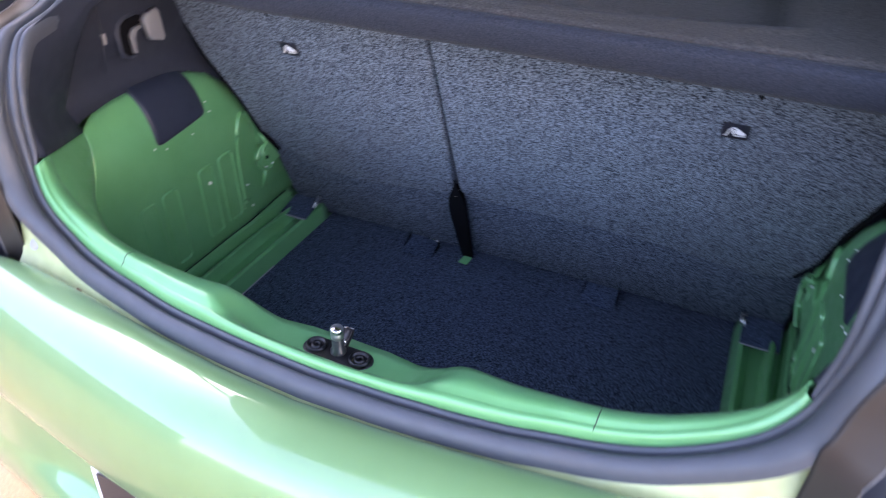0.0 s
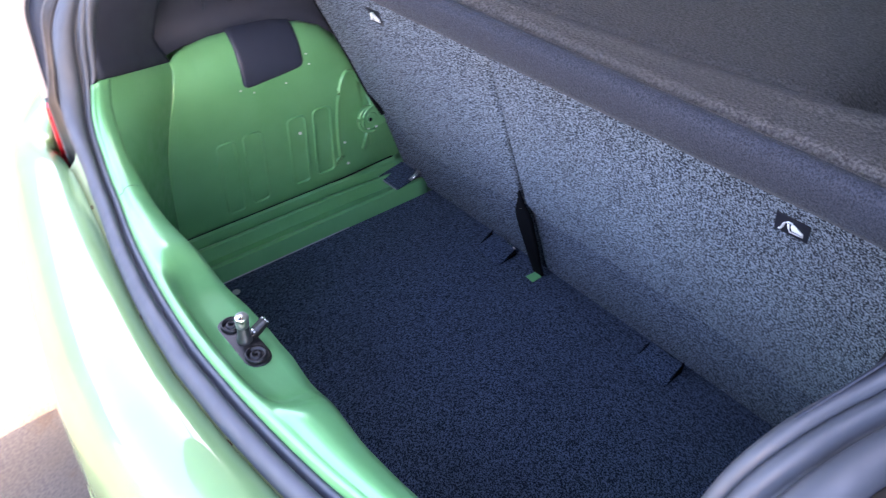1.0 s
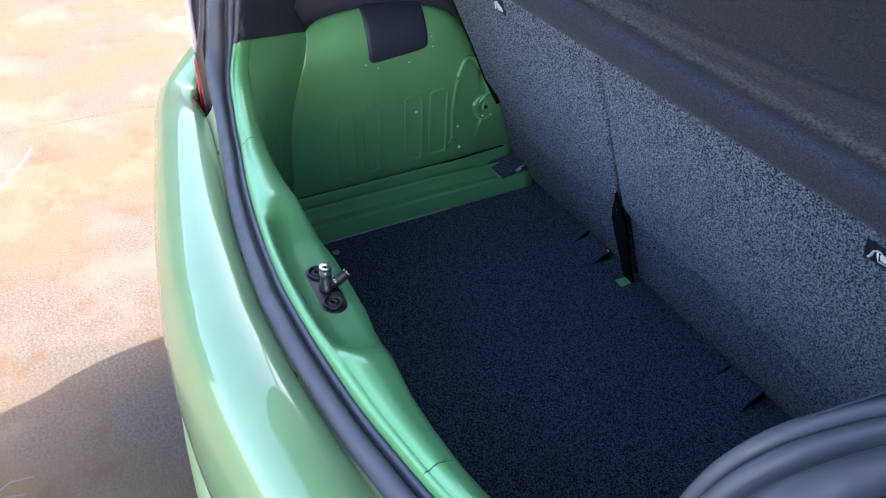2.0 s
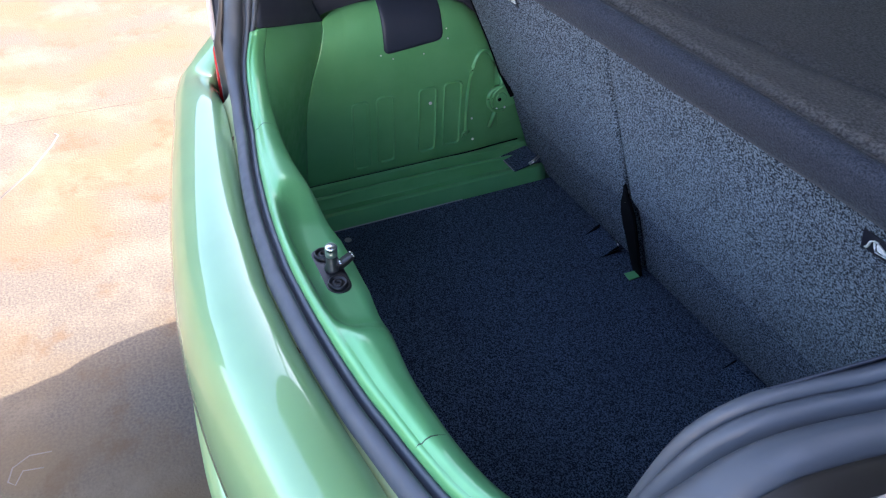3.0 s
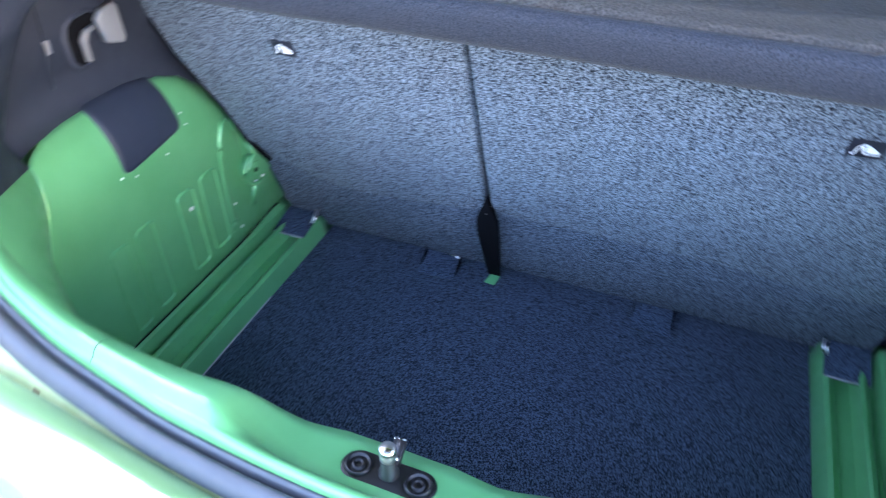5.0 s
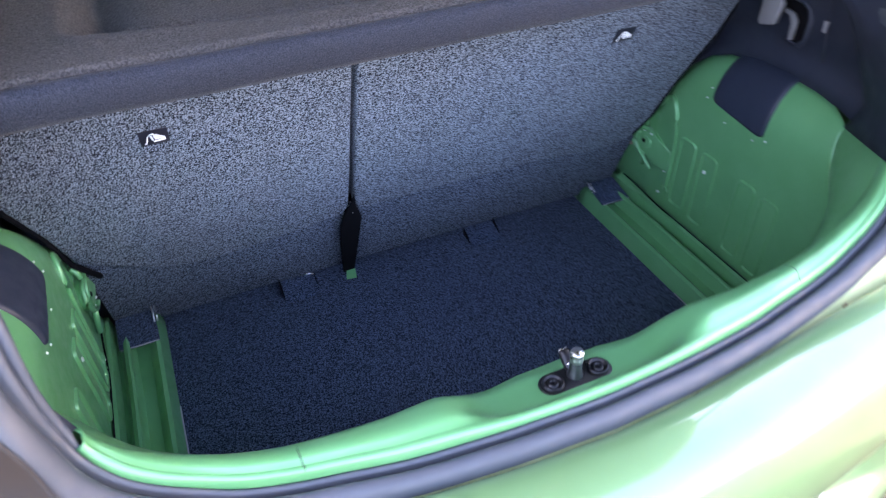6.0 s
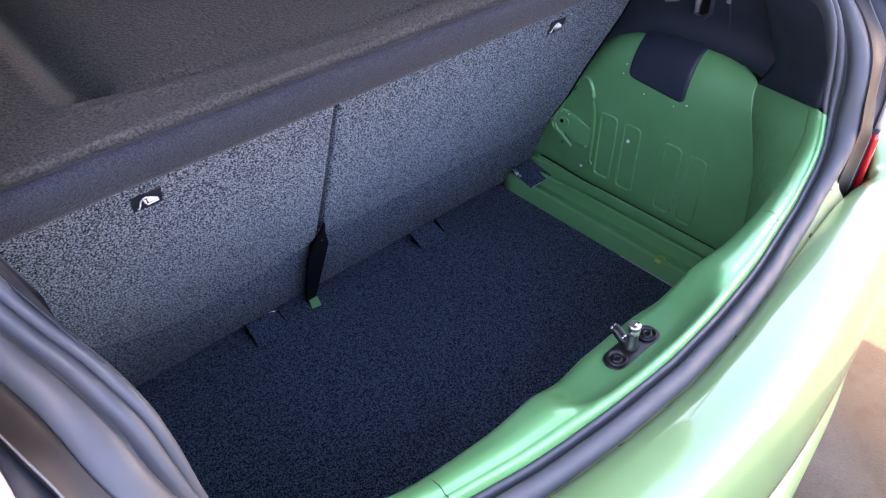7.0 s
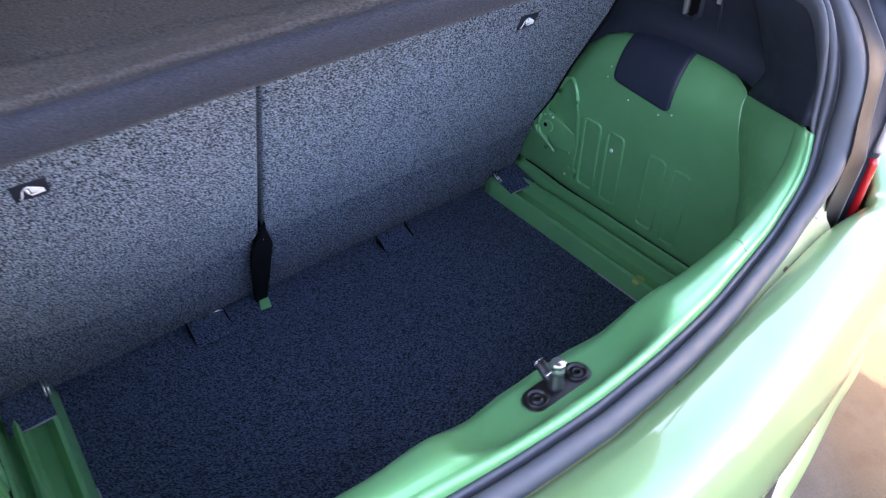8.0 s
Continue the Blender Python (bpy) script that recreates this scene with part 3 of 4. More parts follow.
    part("catch", plate_at([(0.340, 0.832), (0.346, 0.828), (0.366, 0.822), (0.371, 0.828), (0.370, 0.868), (0.364, 0.875), (0.343, 0.870), (0.335, 0.862)], 0.010, 0.003, 0.012), catch_grey, trim, "pale grey plastic catch")
    part("trim_clip", plate_at([(0.257, 0.846), (0.264, 0.846), (0.265, 0.861), (0.258, 0.862)], 0.004, 0.001, 0.005), catch_grey, trim)
    part("trim_crease", tube([(sx * 0.5385, 0.264, 0.905), (sx * 0.5380, 0.261, 0.870), (sx * 0.5380, 0.254, 0.83), (sx * 0.539, 0.250, 0.806)], 0.0016, 6), plastic, trim)
    # dark painted flange between seal and lamp, ending in a bright edge
    rows, edge_pts = [], []
    for p, d, w, nrm in RIGHT:
        if p.z < 0.755 or p.z > 1.3:
            continue
        a, e = flange_pair(p, d, w, nrm)
        side = (e - a).normalized()
        face = side.cross(d).normalized()
        row = [a - w * 0.004 - nrm * 0.008, a, a.lerp(e, 0.12) - face * 0.001, a.lerp(e, 0.45), a.lerp(e, 0.86) + face * 0.0015, a.lerp(e, 0.95) + face * 0.003, e + face * 0.003, e + side * 0.0015, e + side * 0.001 - face * 0.014]
        if not rows:
            # straight on down behind the bumper
            for z in (0.62, 0.66, 0.70, 0.735):
                rows.append([(sx * v.x, v.y, z) for v in row])
                edge_pts.append(rows[-1][6])
        rows.append([(sx * v.x, v.y, v.z) for v in row])
        edge_pts.append(rows[-1][6])
    part("pillar_flange", grid(rows), flange_paint, car, "dark painted pillar flange beside the tail lamp", thick=0.001)
    part("flange_edge", tube(edge_pts, 0.0009, 6), mid_grey, car)


def flange_pair(p, d, w, nrm):
    """Inner and outer edge of the flange outside the seal."""
    a = p + w * 0.0315 - nrm * 0.009
    s = Vector((1, -0.10, 0)).lerp(Vector((0.93, -0.30, 0.10)), ease(p.z, 0.79, 0.935))
    s = (s - d * s.dot(d)).normalized()
    e = a + s * (0.046 - 0.017 * ease(p.z, 0.84, 0.90))
    return a + w * pillar_widening(p.z), e


for sx in (-1, 1):
    make_pillar_trim(sx)

# ---- bumper ----
OUTER = [(0, -0.176), (0.1, -0.172), (0.2, -0.162), (0.3, -0.148), (0.4, -0.132), (0.5, -0.113), (0.6, -0.096), (0.68, -0.070), (0.73, -0.015), (0.75, 0.07), (0.755, 0.2), (0.76, 0.34)]
INNER = [(0, -0.0632), (0.1, -0.0582), (0.2, -0.0475), (0.28, -0.0370), (0.36, -0.0272), (0.43, -0.020), (0.48, -0.018), (0.53, -0.014), (0.57, -0.013), (0.60, 0.0), (0.62, 0.06), (0.63, 0.2), (0.63, 0.34)]


def make_bumper():
    o, i = spline(OUTER, 45), spline(INNER, 45)
    o = np.r_[o[:0:-1] * [-1, 1], o]
    i = np.r_[i[:0:-1] * [-1, 1], i]
    prof = [(-0.005, 0.640), (-0.003, 0.652), (0.004, 0.6580), (0.018, 0.6622), (0.04, 0.6660), (0.08, 0.6700), (0.14, 0.6733), (0.22, 0.6752), (0.32, 0.6752), (0.42, 0.6732), (0.50, 0.6702), (0.58, 0.6658), (0.68, 0.6575), (0.78, 0.644), (0.87, 0.622), (0.94, 0.596), (0.985, 0.568), (1.0, 0.545), (0.99, 0.532)]
    rows = []
    for a, b in zip(i, o):
        r = 1 - ease(abs(b[0]), 0.34, 0.50)
        row = []
        for f, z in prof:
            drop = float(np.interp(abs(a[0]), (0.43, 0.48, 0.545, 0.575, 0.60), (0, 0.004, 0.024, 0.024, 0.0))) * (1 - max(f, 0)) ** 0.5
            rise = 0.060 * ease(a[1], -0.013, 0.05) * (1 - max(f, 0) ** 2)
            row.append((a[0] + (b[0] - a[0]) * f, a[1] + (b[1] - a[1]) * f, z - drop + rise))
        for f0, f1, z in ((0.97, 0.985, 0.522), (0.92, 0.98, 0.514), (0.74, 0.98, 0.508), (0.66, 0.98, 0.497), (0.74, 0.99, 0.392), (0.82, 1.0, 0.384), (0.96, 1.02, 0.376), (1.12, 1.09, 0.360), (1.15, 1.11, 0.30), (1.06, 1.03, 0.24), (0.74, 0.75, 0.205), (0.2, 0.2, 0.19)):
            f = f1 + (f0 - f1) * r
            row.append((a[0] + (b[0] - a[0]) * f, a[1] + (b[1] - a[1]) * f, z))
        rows.append(row)
    part("bumper", grid(rows), paint, car, "gloss metallic green rear bumper", thick=0.002)
    # painted seal-to-bumper channel, wider towards the lamps, with the sky's reflection in its colour
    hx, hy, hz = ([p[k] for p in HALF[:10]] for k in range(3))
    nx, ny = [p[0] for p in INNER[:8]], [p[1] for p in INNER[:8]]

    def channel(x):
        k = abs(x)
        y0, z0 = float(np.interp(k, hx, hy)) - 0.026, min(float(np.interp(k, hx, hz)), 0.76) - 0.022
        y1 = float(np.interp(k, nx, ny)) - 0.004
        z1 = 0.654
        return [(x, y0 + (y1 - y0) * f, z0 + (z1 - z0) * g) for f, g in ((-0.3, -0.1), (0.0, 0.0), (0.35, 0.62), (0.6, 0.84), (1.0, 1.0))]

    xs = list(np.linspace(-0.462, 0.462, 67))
    part("gap_strip", grid([channel(x) for x in xs]), lit_channel_paint, car, "painted channel under the weatherstrip, its bright reflection in the colour")
    for x, f in ((-0.345, 3), (-0.105, 3), (0.105, 3), (0.345, 3)):
        c = channel(x)[f]
        part("bumper_screw", disc(0.0062, 0.008, 0.002, frame_of((c[0], c[1] + 0.002, c[2] + 0.002), (1, 0, 0), (0, -0.5, 1)), 14), rust, car, "small rusty screw head")
    for x in (-0.438, 0.438):
        c = channel(x)[2]
        part("channel_grommet", disc(0.0085, 0.008, 0.003, frame_of((c[0], c[1] - 0.002, c[2]), (1, 0, 0), (0, -0.8, 0.6)), 16), grey_plastic, car, "grey rubber grommet")
    # number plate in its recess
    m = frame_of((0, -0.1485, 0.444), (1, 0, 0), (0, -1, 0.085))
    plate = part("number_plate", slab(rounded(0.53, 0.118, 0.008), 0.008, 0.002, m), plate_frame_mat, car, "black show plate in a pale surround")
    part("plate_face", slab(rounded(0.508, 0.102, 0.004), 0.003, 0.0006, m @ Matrix.Translation((0, 0, 0.002))), plate_black, plate)
    part("plate_line", slab(rounded(0.49, 0.004, 0.001, 3), 0.002, 0.0003, m @ Matrix.Translation((0, -0.040, 0.0028))), label_white, plate)
    for k in range(13):
        part("plate_bar", slab(rounded(0.0105, 0.0085, 0.0015, 3), 0.002, 0.0003, m @ Matrix.Translation((0.025 + 0.0168 * k, -0.027, 0.0028))), label_white, plate)
    for k in range(6):
        a = radians(150 - 24 * k)
        part("plate_bar", slab(rounded(0.013, 0.016, 0.002, 3), 0.002, 0.0003, m @ Matrix.Translation((-0.175 + 0.055 * math.cos(a), -0.03 + 0.05 * math.sin(a), 0.0028))), label_white, plate)
    part("plate_emblem", slab(rounded(0.06, 0.03, 0.012), 0.002, 0.0003, m @ Matrix.Translation((-0.165, 0.0, 0.0028))), plate_red, plate)


make_bumper()


def make_lamp(sx):
    spine = spline([(0.548, -0.010, 0.60), (0.552, -0.009, 0.62), (0.557, -0.007, 0.66), (0.560, -0.005, 0.70), (0.562, -0.003, 0.75), (0.562, -0.001, 0.80), (0.560, 0.003, 0.85), (0.553, 0.020, 0.89), (0.546, 0.044, 0.915), (0.545, 0.07, 0.938), (0.550, 0.105, 0.956), (0.562, 0.16, 0.97)], 56)
    across = [(-0.003, 0.030, -0.002), (-0.003, 0.008, 0.0), (-0.0005, 0.0015, 0.0), (0.005, 0.0, 0.0), (0.012, 0.002, -0.002), (0.025, 0.012, -0.008), (0.044, 0.042, -0.018), (0.07, 0.09, -0.035), (0.10, 0.15, -0.05)]

    def row(k, out=0.0, cols=range(9)):
        p = spine[k]
        f = ease(p[2], 0.88, 0.96)
        return [(sx * (p[0] + across[c][0]), p[1] + across[c][1] * (1 - 0.6 * f) - out, p[2] + across[c][2] * (0.2 + 0.8 * f) + out * 0.6 * f) for c in cols]

    n = len(spine)
    split = int(np.argmin(abs(spine[:, 2] - 0.716)))
    lamp = part("tail_lamp", grid([row(k) for k in range(n)]), plastic, car, "tall red tail lamp with a pale lens strip", thick=0.003)
    part("red_lens", grid([row(0, 0.0, range(1, 9))] + [row(k, 0.003, range(1, 9)) for k in range(1, split)] + [row(split, 0.0, range(1, 9))]), red_lens, lamp, "glossy red lens", thick=0.002)
    part("upper_lens", grid([row(k, 0.0015, range(4, 9)) for k in range(split, n)]), clear_lens, lamp, "pale clear upper lens", thick=0.002)
    part("clear_lens", grid([row(k, 0.002, range(1, 5)) for k in range(split + 1, n)]), clear_lens, lamp, "pale clear lens strip", thick=0.002)
    house = []
    for p, d, w, nrm in RIGHT:
        if 0.755 < p.z < 0.948:
            e = flange_pair(p, d, w, nrm)[1]
            q = Vector([float(np.interp(p.z, spine[:, 2], spine[:, k])) for k in range(2)] + [p.z])
            house.append([(sx * v.x, v.y + 0.010, v.z - 0.004 * ease(p.z, 0.9, 0.95)) for v in (e, e.lerp(q, 0.5), q + Vector((0.002, 0, 0)))])
    first = house[0]
    house = [[(x, y, z) for x, y, _ in first] for z in (0.61, 0.664, 0.70, 0.735)] + house
    part("lamp_housing", grid(house), plastic, lamp, "black lamp surround", thick=0.001)


for sx in (-1, 1):
    make_lamp(sx)


def make_body():
    # outer sides, pillars, roof and nose
    for sx in (-1, 1):
        half = [(0.66, 0.19), (0.74, 0.30), (0.765, 0.5), (0.77, 0.70), (0.765, 0.86), (0.74, 0.96)]
        rows = [[(sx * x * 0.985, max(0.13, 0.16 + 0.25 * (z - 0.8)), z) for x, z in half]]
        rows += [[(sx * x * k, y, min(z, top)) for x, z in half] for y, k, top in ((0.4, 1, 1), (1.2, 1, 1), (2.3, 1, 0.97), (3.1, 0.97, 0.9), (3.4, 0.85, 0.75))]
        part("body_side", grid(rows), paint, car, "metallic green body side", thick=0.002)
        for (y0, y1), (y2, y3) in (((0.17, 0.60), (0.44, 0.74)), ((1.15, 1.25), (1.15, 1.25)), ((2.25, 2.32), (1.85, 1.92))):
            part("window_pillar", grid([[(sx * 0.735, y0, 0.955), (sx * 0.735, y1, 0.955)], [(sx * 0.66, (y0 + y2) / 2, 1.2), (sx * 0.66, (y1 + y3) / 2, 1.2)], [(sx * 0.565, y2, 1.42), (sx * 0.565, y3, 1.42)]]), paint, car, thick=0.02)
    roof = [(0.60, 1.39), (0.54, 1.435), (0.36, 1.47), (0.0, 1.485)]
    ring = roof + [(-x, z) for x, z in reversed(roof[:-1])]
    part("roof", grid([[(x, y, z - d) for x, z in ring] for y, d in ((0.42, 0.02), (0.7, 0.0), (1.4, 0.0), (1.95, 0.03))]), paint, car, "metallic green roof", thick=0.02)
    part("bonnet", grid([[(-0.72, y, z), (0, y, z + 0.05), (0.72, y, z)] for y, z in ((2.35, 0.97), (3.0, 0.92), (3.35, 0.78), (3.45, 0.5), (3.42, 0.22))]), paint, car, thick=0.002)
    part("cabin_floor", grid([[(-0.7, y, 0.21), (0.7, y, 0.21)] for y in (0.1, 1.6, 3.4)]), plastic, car, thick=0.004)
    for sx in (-1, 1):
        for y in (0.62, 2.85):
            wheel = part("wheel", tube([(sx * 0.60, y, 0.28), (sx * 0.62, y, 0.28), (sx * 0.74, y, 0.28), (sx * 0.755, y, 0.28)], [0.255, 0.28, 0.28, 0.255], 32), rubber, car, "black tyred wheel")
            part("rim", disc(0.19, 0.02, 0.008, frame_of((sx * 0.758, y, 0.28), (0, 1, 0), (sx, 0, 0)), 24), steel, wheel)
    # tailgate raised overhead, tilted to suit the boot's shade, opaque in its upper part
    m = frame_of((0, -0.085, 1.615), (1, 0, 0), (0, 0.27, 0.963))
    outer, inner = rounded(1.24, 1.10, 0.05), [(a, b + 0.20) for a, b in rounded(0.90, 0.50, 0.08)]
    rings = [[(a, b, 0.0) for a, b in inner], [(a, b, 0.02) for a, b in inner], [(a * 0.98, b * 0.98, 0.02) for a, b in outer], [(a, b, 0.0) for a, b in outer], [(a * 0.98, b * 0.98, -0.03) for a, b in outer], [(a, b, -0.02) for a, b in inner], [(a, b, 0.0) for a, b in inner]]
    bm = grid(rings, close_v=True)
    bm.transform(m)
    gate = part("tailgate", bm, paint, car, "raised metallic green tailgate with a large window")
    part("gate_window_blank", slab([(a * 1.01, b + 0.001) for a, b in inner], 0.004, 0.001, m), opaque_pane, gate, "opaque dark pane in the tailgate window, added to cut sky light")
    # Unseen dark lining, added to darken what the bumper reflects.
    part("gate_lining", slab([(a, b + 0.29) for a, b in rounded(0.92, 0.42, 0.06)], 0.012, 0.004, m @ Matrix.Translation((0, 0, -0.034)) @ Matrix.Rotation(math.pi, 4, "X")), plastic, gate, "black plastic tailgate lining, added unseen to darken bumper reflections")
    for sx in (-1, 1):
        part("gas_strut", tube([(sx * 0.53, 0.30, 1.12), (sx * 0.53, 0.10, 1.52)], 0.009, 8), black_steel, car, "black gas strut holding the tailgate")
    # Unseen sheet behind the seats, added to stop light leaking from the cabin.
    part("light_leak_block", grid([[(-0.72, y, z), (0.72, y, z)] for y, z in ((0.70, 0.2), (0.70, 0.37), (0.66, 0.6), (0.565, 0.875))]), plastic, car, thick=0.004)
    # Opaque panes added in the windows to keep light off the shelf.
    for sx in (-1, 1):
        part("side_window_blank", grid([[(sx * 0.728, 0.42, 0.955), (sx * 0.728, 2.3, 0.955)], [(sx * 0.655, 0.55, 1.2), (sx * 0.655, 2.1, 1.2)], [(sx * 0.57, 0.62, 1.40), (sx * 0.57, 1.92, 1.40)]]), opaque_pane, car, "opaque dark pane in the side window, added to block light", thick=0.004)
    part("windscreen_blank", grid([[(-0.57, 1.92, 1.42), (0, 1.93, 1.44), (0.57, 1.92, 1.42)], [(-0.70, 2.4, 0.97), (0, 2.45, 1.0), (0.70, 2.4, 0.97)]]), opaque_pane, car, thick=0.004)
    part("boot_floor_pan", grid([[(-0.53, y, 0.345), (0.53, y, 0.345)] for y in (-0.03, 0.3, 0.66)]), inner_paint, car, thick=0.003)
    part("rear_wall", grid([[(-0.5, 0.0, z), (-0.25, -0.02, z), (0, -0.03, z), (0.25, -0.02, z), (0.5, 0.0, z)] for z in (0.2, 0.45, 0.66)]), inner_paint, car, thick=0.003)


make_body()


def make_striker():
    m = frame_of((0.003, 0.0115, 0.6605), (1, 0, 0), (0, 0.04, 1))
    base = part("latch_striker", slab([(a, b) for a, b in rounded(0.086, 0.031, 0.0153, 8)], 0.006, 0.002, m @ Matrix.Translation((0, 0, 0.0025))), black_steel, car, "black oval latch striker plate with two screws")
    for k in (-1, 1):
        c = m @ Matrix.Translation((k * 0.0275, 0, 0.003))
        ringm = []
        for r, h in ((0.0122, 0.0), (0.0114, 0.003), (0.0090, 0.003), (0.0085, -0.001), (0.0065, -0.001), (0.006, 0.002), (0.003, 0.0025), (0.0025, 0.0)):
            ringm.append([(r * math.cos(a), r * math.sin(a), h) for a in np.linspace(0, 2 * math.pi, 20, endpoint=False)])
        bm = grid(ringm, close_v=True)
        bm.transform(c)
        part("screw", bm, black_steel, base)
    rings = []
    for r, h in ((0.0088, 0.0), (0.0088, 0.004), (0.0068, 0.006), (0.0064, 0.021), (0.0062, 0.0215)):
        rings.append([(r * math.cos(a), r * math.sin(a), h) for a in np.linspace(0, 2 * math.pi, 18, endpoint=False)])
    bm = grid(rings, close_v=True)
    bm.transform(m @ Matrix.Translation((0.0, 0.0015, 0.002)))
    pin = part("pin", bm, dark_steel, base, "oily steel pin")
    rings = []
    for r, h in ((0.0062, 0.0205), (0.0070, 0.0215), (0.0072, 0.0265), (0.0064, 0.028), (0.0064, 0.0295), (0.0074, 0.0305), (0.0074, 0.0335), (0.0066, 0.035), (0.0005, 0.0353)):
        rings.append([(r * math.cos(a), r * math.sin(a), h) for a in np.linspace(0, 2 * math.pi, 18, endpoint=False)])
    bm = grid(rings, close_v=True)
    bm.transform(m @ Matrix.Translation((0.0, 0.0015, 0.002)))
    part("pin_head", bm, steel, pin, "worn bright steel pin head")
    # short black hook behind the pin, leaning back, worn bright at foot and tip
    loop = [(0.0040, 0.0020), (0.0120, 0.0020), (0.0195, 0.0070), (0.0265, 0.0135), (0.0262, 0.0168), (0.0235, 0.0178), (0.0170, 0.0140), (0.0105, 0.0098), (0.0040, 0.0086)]
    side = m @ Matrix(((0, 0, 1, 0.0055), (1, 0, 0, 0.0015), (0, 1, 0, 0), (0, 0, 0, 1)))
    hook = part("hook", slab(loop, 0.011, 0.0014, side), black_steel, base, "black steel hook behind the pin")
    for pts, r in ([(-0.0045, 0.0274, 0.0164), (0.0045, 0.0274, 0.0164)], 0.0015), ([(-0.0050, 0.0252, 0.0178), (-0.0052, 0.0276, 0.0162), (-0.0052, 0.0264, 0.0130)], 0.0012), ([(-0.0040, 0.0120, 0.0102), (0.0040, 0.0120, 0.0102)], 0.0018):
        part("worn_edge", tube([m @ Vector(p) for p in pts], r, 8, 0.6), steel, hook, "bright worn edge")


make_striker()

# ---- loose and folding things ----
mat_out = rounded(0.866, 0.63, 0.012, 4)
carpet_bm = slab(mat_out, 0.012, 0.004, pose(0, 0.340, 0.362))
boot_carpet = tagged(part("boot_carpet", carpet_bm, carpet, smooth=True), "dark navy needle felt carpet covering the boot floor", "carpet")
# Pale beads stand in for light caught by the ledges' lower edges.
for side in (-1, 1):
    part("ledge_glint", tube([(side * 0.4300, y, 0.3625) for y in np.linspace(0.06, 0.42 if side < 0 else 0.3, 12)], 0.0015, 6), grey_plastic, boot_carpet, "pale bead standing in for light on the ledge's lower edge")
part("grommet", disc(0.007, 0.003, 0.001, pose(-0.396, 0.155, 0.3632), 14), grey_plastic, boot_carpet)

SEAT_N = Vector((0, -1, -0.4)).normalized()


def seat_pose(lift=0.0):
    """Lies in the plane of the seat backs: x to the right, y up the slope, z towards the boot; y = 0 is 0.38 m high."""
    return frame_of(Vector((0, 0.613, 0.38)) + SEAT_N * lift, (1, 0, 0), SEAT_N)


def arc(cx, cy, r, a0, a1, n=6):
    return [(cx + r * math.cos(radians(a)), cy + r * math.sin(radians(a))) for a in np.linspace(a0, a1, n)]


def make_seat(side):
    s = seat_pose()
    if side < 0:
        board = [(-0.500, 0.235), (-0.443, 0.195), (-0.40, 0.168), (-0.36, 0.155), (-0.278, 0.152), (-0.20, 0.164)] + arc(-0.116, 0.203, 0.026, 270, 360) + [(-0.0885, 0.30), (-0.0885, 0.552), (-0.555, 0.552), (-0.545, 0.42), (-0.513, 0.31)]
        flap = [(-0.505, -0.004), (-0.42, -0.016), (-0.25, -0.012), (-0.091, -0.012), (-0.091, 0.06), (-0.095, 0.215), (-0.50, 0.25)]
        label = "speckled grey felt backed folded-up seat back, narrow half"
    else:
        board = arc(-0.055, 0.208, 0.026, 180, 270) + [(0.10, 0.184), (0.283, 0.180), (0.38, 0.166), (0.44, 0.164), (0.478, 0.18), (0.502, 0.23), (0.513, 0.31), (0.545, 0.42), (0.555, 0.552), (-0.0815, 0.552), (-0.0815, 0.30)]
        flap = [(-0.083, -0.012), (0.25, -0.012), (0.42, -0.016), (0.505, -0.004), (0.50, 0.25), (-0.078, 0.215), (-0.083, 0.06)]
        label = "speckled grey felt backed seat back, wide half"
    seat = tagged(new("folding_seat"), label, "seat", "folding rear seat backs")
    part("board", slab(board, 0.07, 0.007, s), felt, seat, "speckled grey felt")
    part("flap", slab(flap, 0.008, 0.003, seat_pose(-0.012)), flap_felt, seat, "felt flap closing the hinge gap, its shade in the colour")
    # Black tube added for the shade in the gap beside the board.
    rim = [(0.480, 0.185), (0.505, 0.235), (0.5155, 0.31), (0.547, 0.42), (0.558, 0.552)]
    part("edge_gap_shade", tube([s @ Vector((side * a, b, -0.004)) for a, b in rim], 0.0045, 8), void, seat, "black tube standing in for the shaded gap beside the board")
    x0 = -0.222 if side < 0 else 0.155
    m = frame_of((x0 + 0.0335, 0.599, 0.3715), (1, 0, 0), (0, -0.24, 0.97))
    part("lug", slab(rounded(0.067, 0.052, 0.006), 0.003, 0.0012, m), carpet, seat)
    # Black triangles stand in for the shade in the openings beside the lug.
    for dx in (-0.0325, 0.0325):
        mouth = Matrix(((0, 0, 1, x0 + 0.0335 + dx + 0.001), (1, 0, 0, 0.0), (0, 1, 0, 0.0), (0, 0, 0, 1)))
        part("slit_shade", slab([(0.6185, 0.3835 + 0.003 * side * dx / 0.0325), (0.5800, 0.3640), (0.6200, 0.3640)], 0.002, 0.0002, mouth), void, seat)
    if side < 0:
        part("wire_end", tube([m @ Vector((0.004, 0.0245, 0.001)), m @ Vector((0.020, 0.0235, 0.003)), m @ Vector((0.032, 0.0205, 0.002))], 0.0012, 6), steel, seat, "bright bent wire end")
    else:
        # Small cream tag, set along a camera ray to fit the view.
        part("cream_tag", slab(rounded(0.022, 0.007, 0.002, 3), 0.004, 0.001, frame_of((0.5181, 0.5850, 0.5027), (1, 0, -0.2), (0, -1, 0.3))), cream_tag_tone, seat, "small cream tag beside the seat back, placed on a view ray")
    # end flap lying on the ledge, with its wire clip
    m2 = frame_of((side * 0.470, 0.579, 0.4035), (1, 0, 0), (0, -0.20, 0.97))
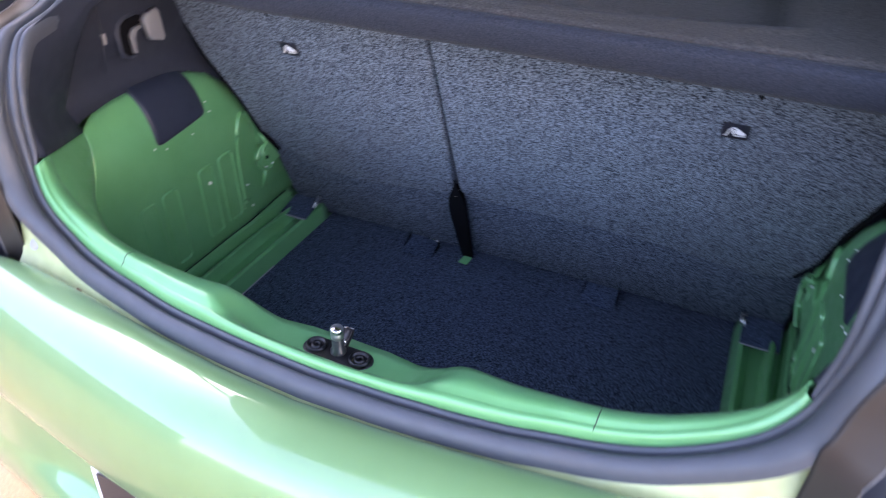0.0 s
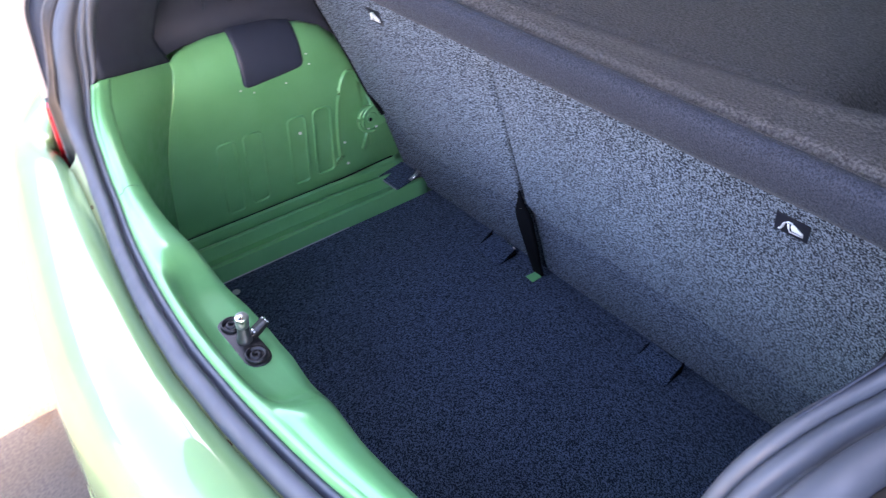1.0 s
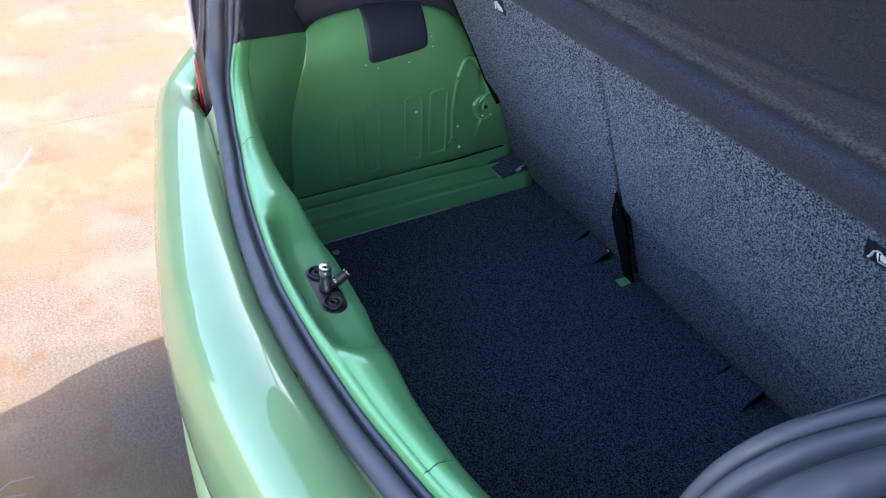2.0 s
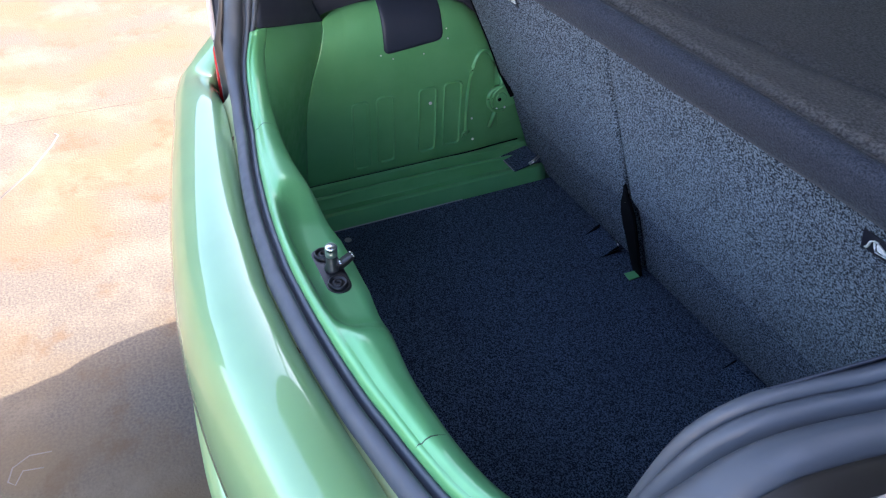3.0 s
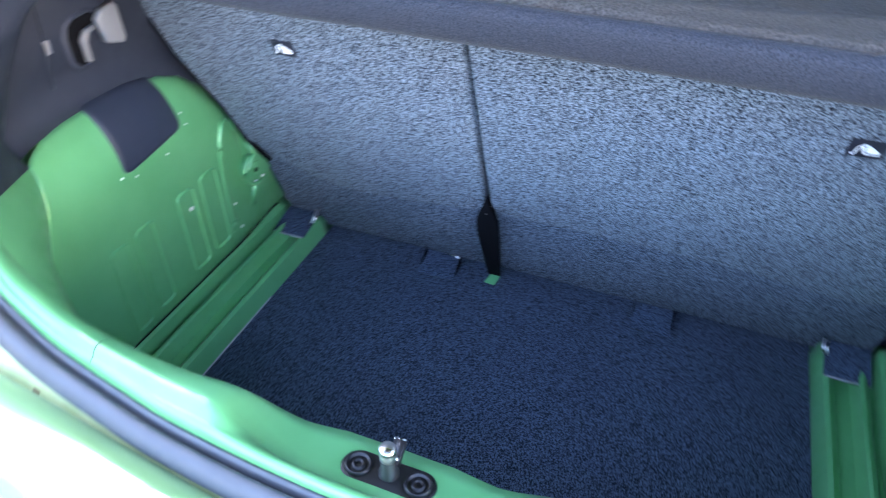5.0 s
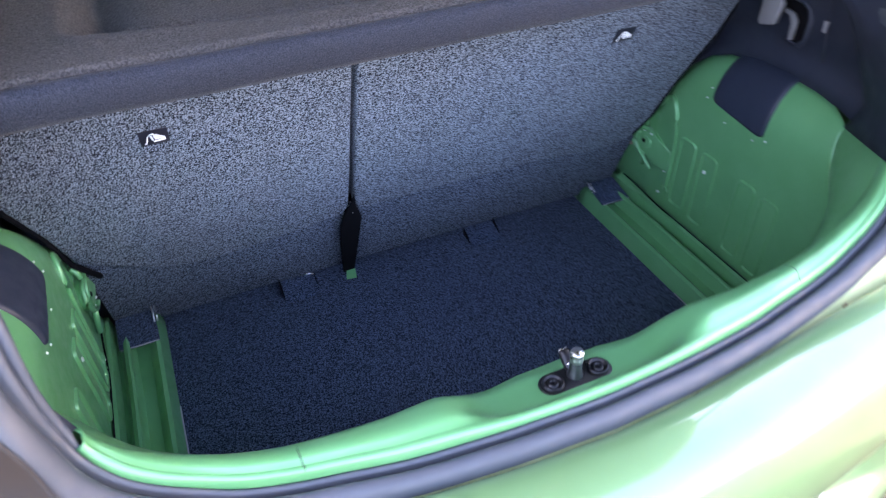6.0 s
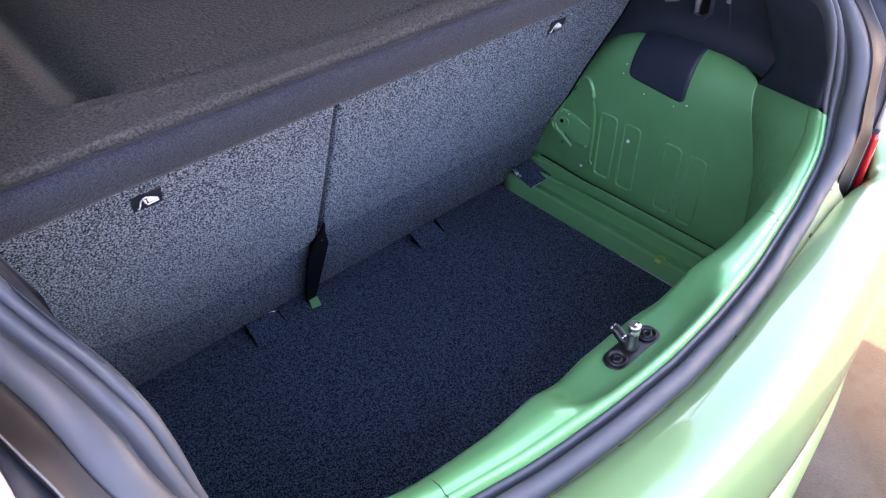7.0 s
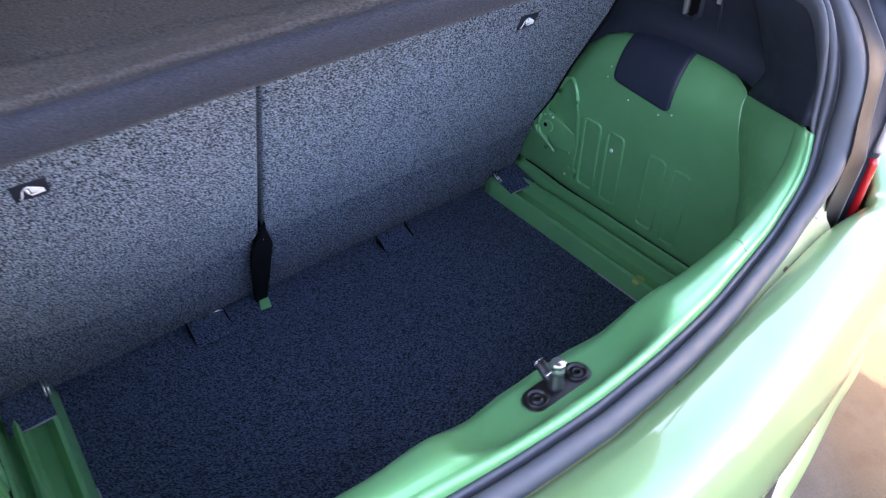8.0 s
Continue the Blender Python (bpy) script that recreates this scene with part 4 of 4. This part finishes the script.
    part("end_flap", slab(rounded(0.064, 0.066, 0.004), 0.004, 0.001, m2), carpet, seat)
    for k in (-0.002, 0.003):
        part("clip", tube([m2 @ Vector((side * (-0.032 - k), 0.004, 0.002)), m2 @ Vector((side * (-0.0325 - k), 0.018, 0.006)), m2 @ Vector((side * (-0.032 - k), 0.030, 0.012))], 0.0015, 8), steel, seat, "bright spring clip")
    part("hem", tube([m2 @ Vector((side * -0.032, -0.0332, 0.0002)), m2 @ Vector((0, -0.0338, 0.0002)), m2 @ Vector((side * 0.030, -0.0332, 0.0002))], 0.0011, 6), grey_plastic, seat, "pale cut edge of the flap")
    part("anchor_tag", slab([(-0.017, -0.0125), (0.017, -0.0125), (0.017, 0.0125), (-0.017, 0.0125)], 0.001, 0.0002, s @ Matrix.Translation((side * 0.340, 0.469, 0.0015))), label_black, seat, "small black tag with a white seat anchor symbol")
    base = s @ Matrix.Translation((side * 0.340, 0.469, 0.0022))
    for pts in ([(-0.0125, -0.008), (-0.0105, -0.0085), (-0.009, -0.004), (-0.0075, 0.003), (-0.004, 0.0065), (0.0005, 0.0068)], [(-0.0035, 0.0035), (-0.0025, -0.003), (-0.001, -0.0065), (0.0125, -0.0055)]):
        part("symbol_stroke", tube([base @ Vector((a, b, 0)) for a, b in pts], 0.0016, 6, 0.5), label_white, seat)
    part("symbol_figure", slab([(0.000, 0.006), (0.003, 0.0055), (0.012, -0.001), (0.0125, -0.0035), (0.0008, -0.0035), (-0.0008, 0.002)], 0.001, 0.0002, base @ Matrix.Translation((0, 0, 0.0006))), label_white, seat)
    # Small black plate stands in for the shade inside the slot.
    part("slot_shade", slab(rounded(0.005, 0.014, 0.002, 3), 0.003, 0.0005, s @ Matrix.Translation((side * 0.358, 0.534, 0.0012))), void, seat)
    return seat


for side in (-1, 1):
    make_seat(side)


def make_strap():
    strap = tagged(new("seat_strap"), "black webbing strap hanging between the two seat backs", "strap")
    outline = [(-0.083, 0.232), (-0.080, 0.207), (-0.0755, 0.190), (-0.0695, 0.166), (-0.0705, 0.140), (-0.073, 0.090), (-0.0765, 0.030), (-0.0785, -0.012), (-0.1000, -0.014), (-0.1030, 0.020), (-0.1050, 0.070), (-0.1070, 0.118), (-0.1065, 0.152), (-0.1020, 0.176), (-0.0950, 0.195), (-0.089, 0.212)]
    part("webbing", slab(outline, 0.006, 0.002, seat_pose(0.007)), void, strap, "creased black webbing")
    part("pivot", join(tube([(-0.092, 0.537, 0.566), (-0.080, 0.537, 0.564)], 0.004, 8), tube([(-0.086, 0.536, 0.575), (-0.086, 0.539, 0.553)], 0.003, 8)), steel, strap, "small bright steel pivot")
    part("tab", slab([(-0.011, -0.010), (0.008, -0.012), (0.012, 0.008), (-0.004, 0.013)], 0.002, 0.0006, frame_of((-0.090, 0.602, 0.3665), (1, 0, 0), (0, -0.3, 1))), inner_paint, strap, "green painted metal tab")
    # Black sheet behind the seat gap stands in for its shade.
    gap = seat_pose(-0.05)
    part("gap_shade_sheet", slab([(-0.112, -0.02), (-0.06, -0.02), (-0.06, 0.55), (-0.112, 0.55)], 0.003, 0.0005, gap), void, strap)


make_strap()


def make_shelf():
    # tray with a rounded near edge and a pressed hollow, curved along its near side
    shelf = tagged(new("parcel_shelf"), "dark grey felt covered parcel shelf with a pressed hollow", "shelf")
    xs = np.r_[np.linspace(-0.565, -0.45, 7), np.linspace(-0.44, -0.35, 19), np.linspace(-0.33, 0.33, 17), np.linspace(0.35, 0.44, 19), np.linspace(0.45, 0.565, 7)]
    lip = [(0.345, 0.912), (0.322, 0.912), (0.311, 0.914), (0.304, 0.921), (0.299, 0.934), (0.2955, 0.946), (0.2965, 0.953), (0.302, 0.9575), (0.308, 0.9580)]
    top = [(y, 0.958 + 0.03 * (y - 0.308)) for y in np.r_[np.linspace(0.308, 0.46, 44), np.linspace(0.48, 0.86, 14)]]

    def sheet(profile, hollow):
        rows = []
        for x in xs:
            row = []
            for y, z in profile:
                if hollow:
                    near = 0.345 + 0.018 * ease(abs(x), 0.0, 0.25) + 0.02 * ease(abs(x), 0.2, 0.36)
                    dx, dy = abs(x) - 0.345, near + 0.05 - y
                    d = math.hypot(dx, dy) if dx > 0 and dy > 0 else max(dx, dy)
                    wide = 0.011 + 0.012 * ease(dx - dy, -0.02, 0.03)
                    z -= 0.012 * (1 - ease(d, 0.010, 0.036)) + 0.020 * math.exp(-((d - 0.014) / wide) ** 2) - 0.002 * (1 - ease(abs(d - 0.052), 0.0, 0.012))
                    z -= 0.0070 * math.exp(-(((y - 0.319) / 0.0050) ** 2))
                z += 0.0012 * noise.noise((x * 9, y * 9, 0))
                row.append((x, y, z))
            rows.append(row)
        return grid(rows)

    part("panel", sheet(top, True), shelf_felt, shelf, "matt felt tray", thick=0.003)
    part("front_lip", sheet(lip, False), lip_felt, shelf, "rolled felt front lip, its shade in the colour", thick=0.003)


make_shelf()

# sealant blob on the right ledge
tagged(part("sealant_blob", disc(0.011, 0.006, 0.003, frame_of((0.446, 0.225, 0.3945), (1, 0, 0), (0, 0, 1)), 14), yellow_plug), "yellow sealant blob on the green ledge", "sealant")
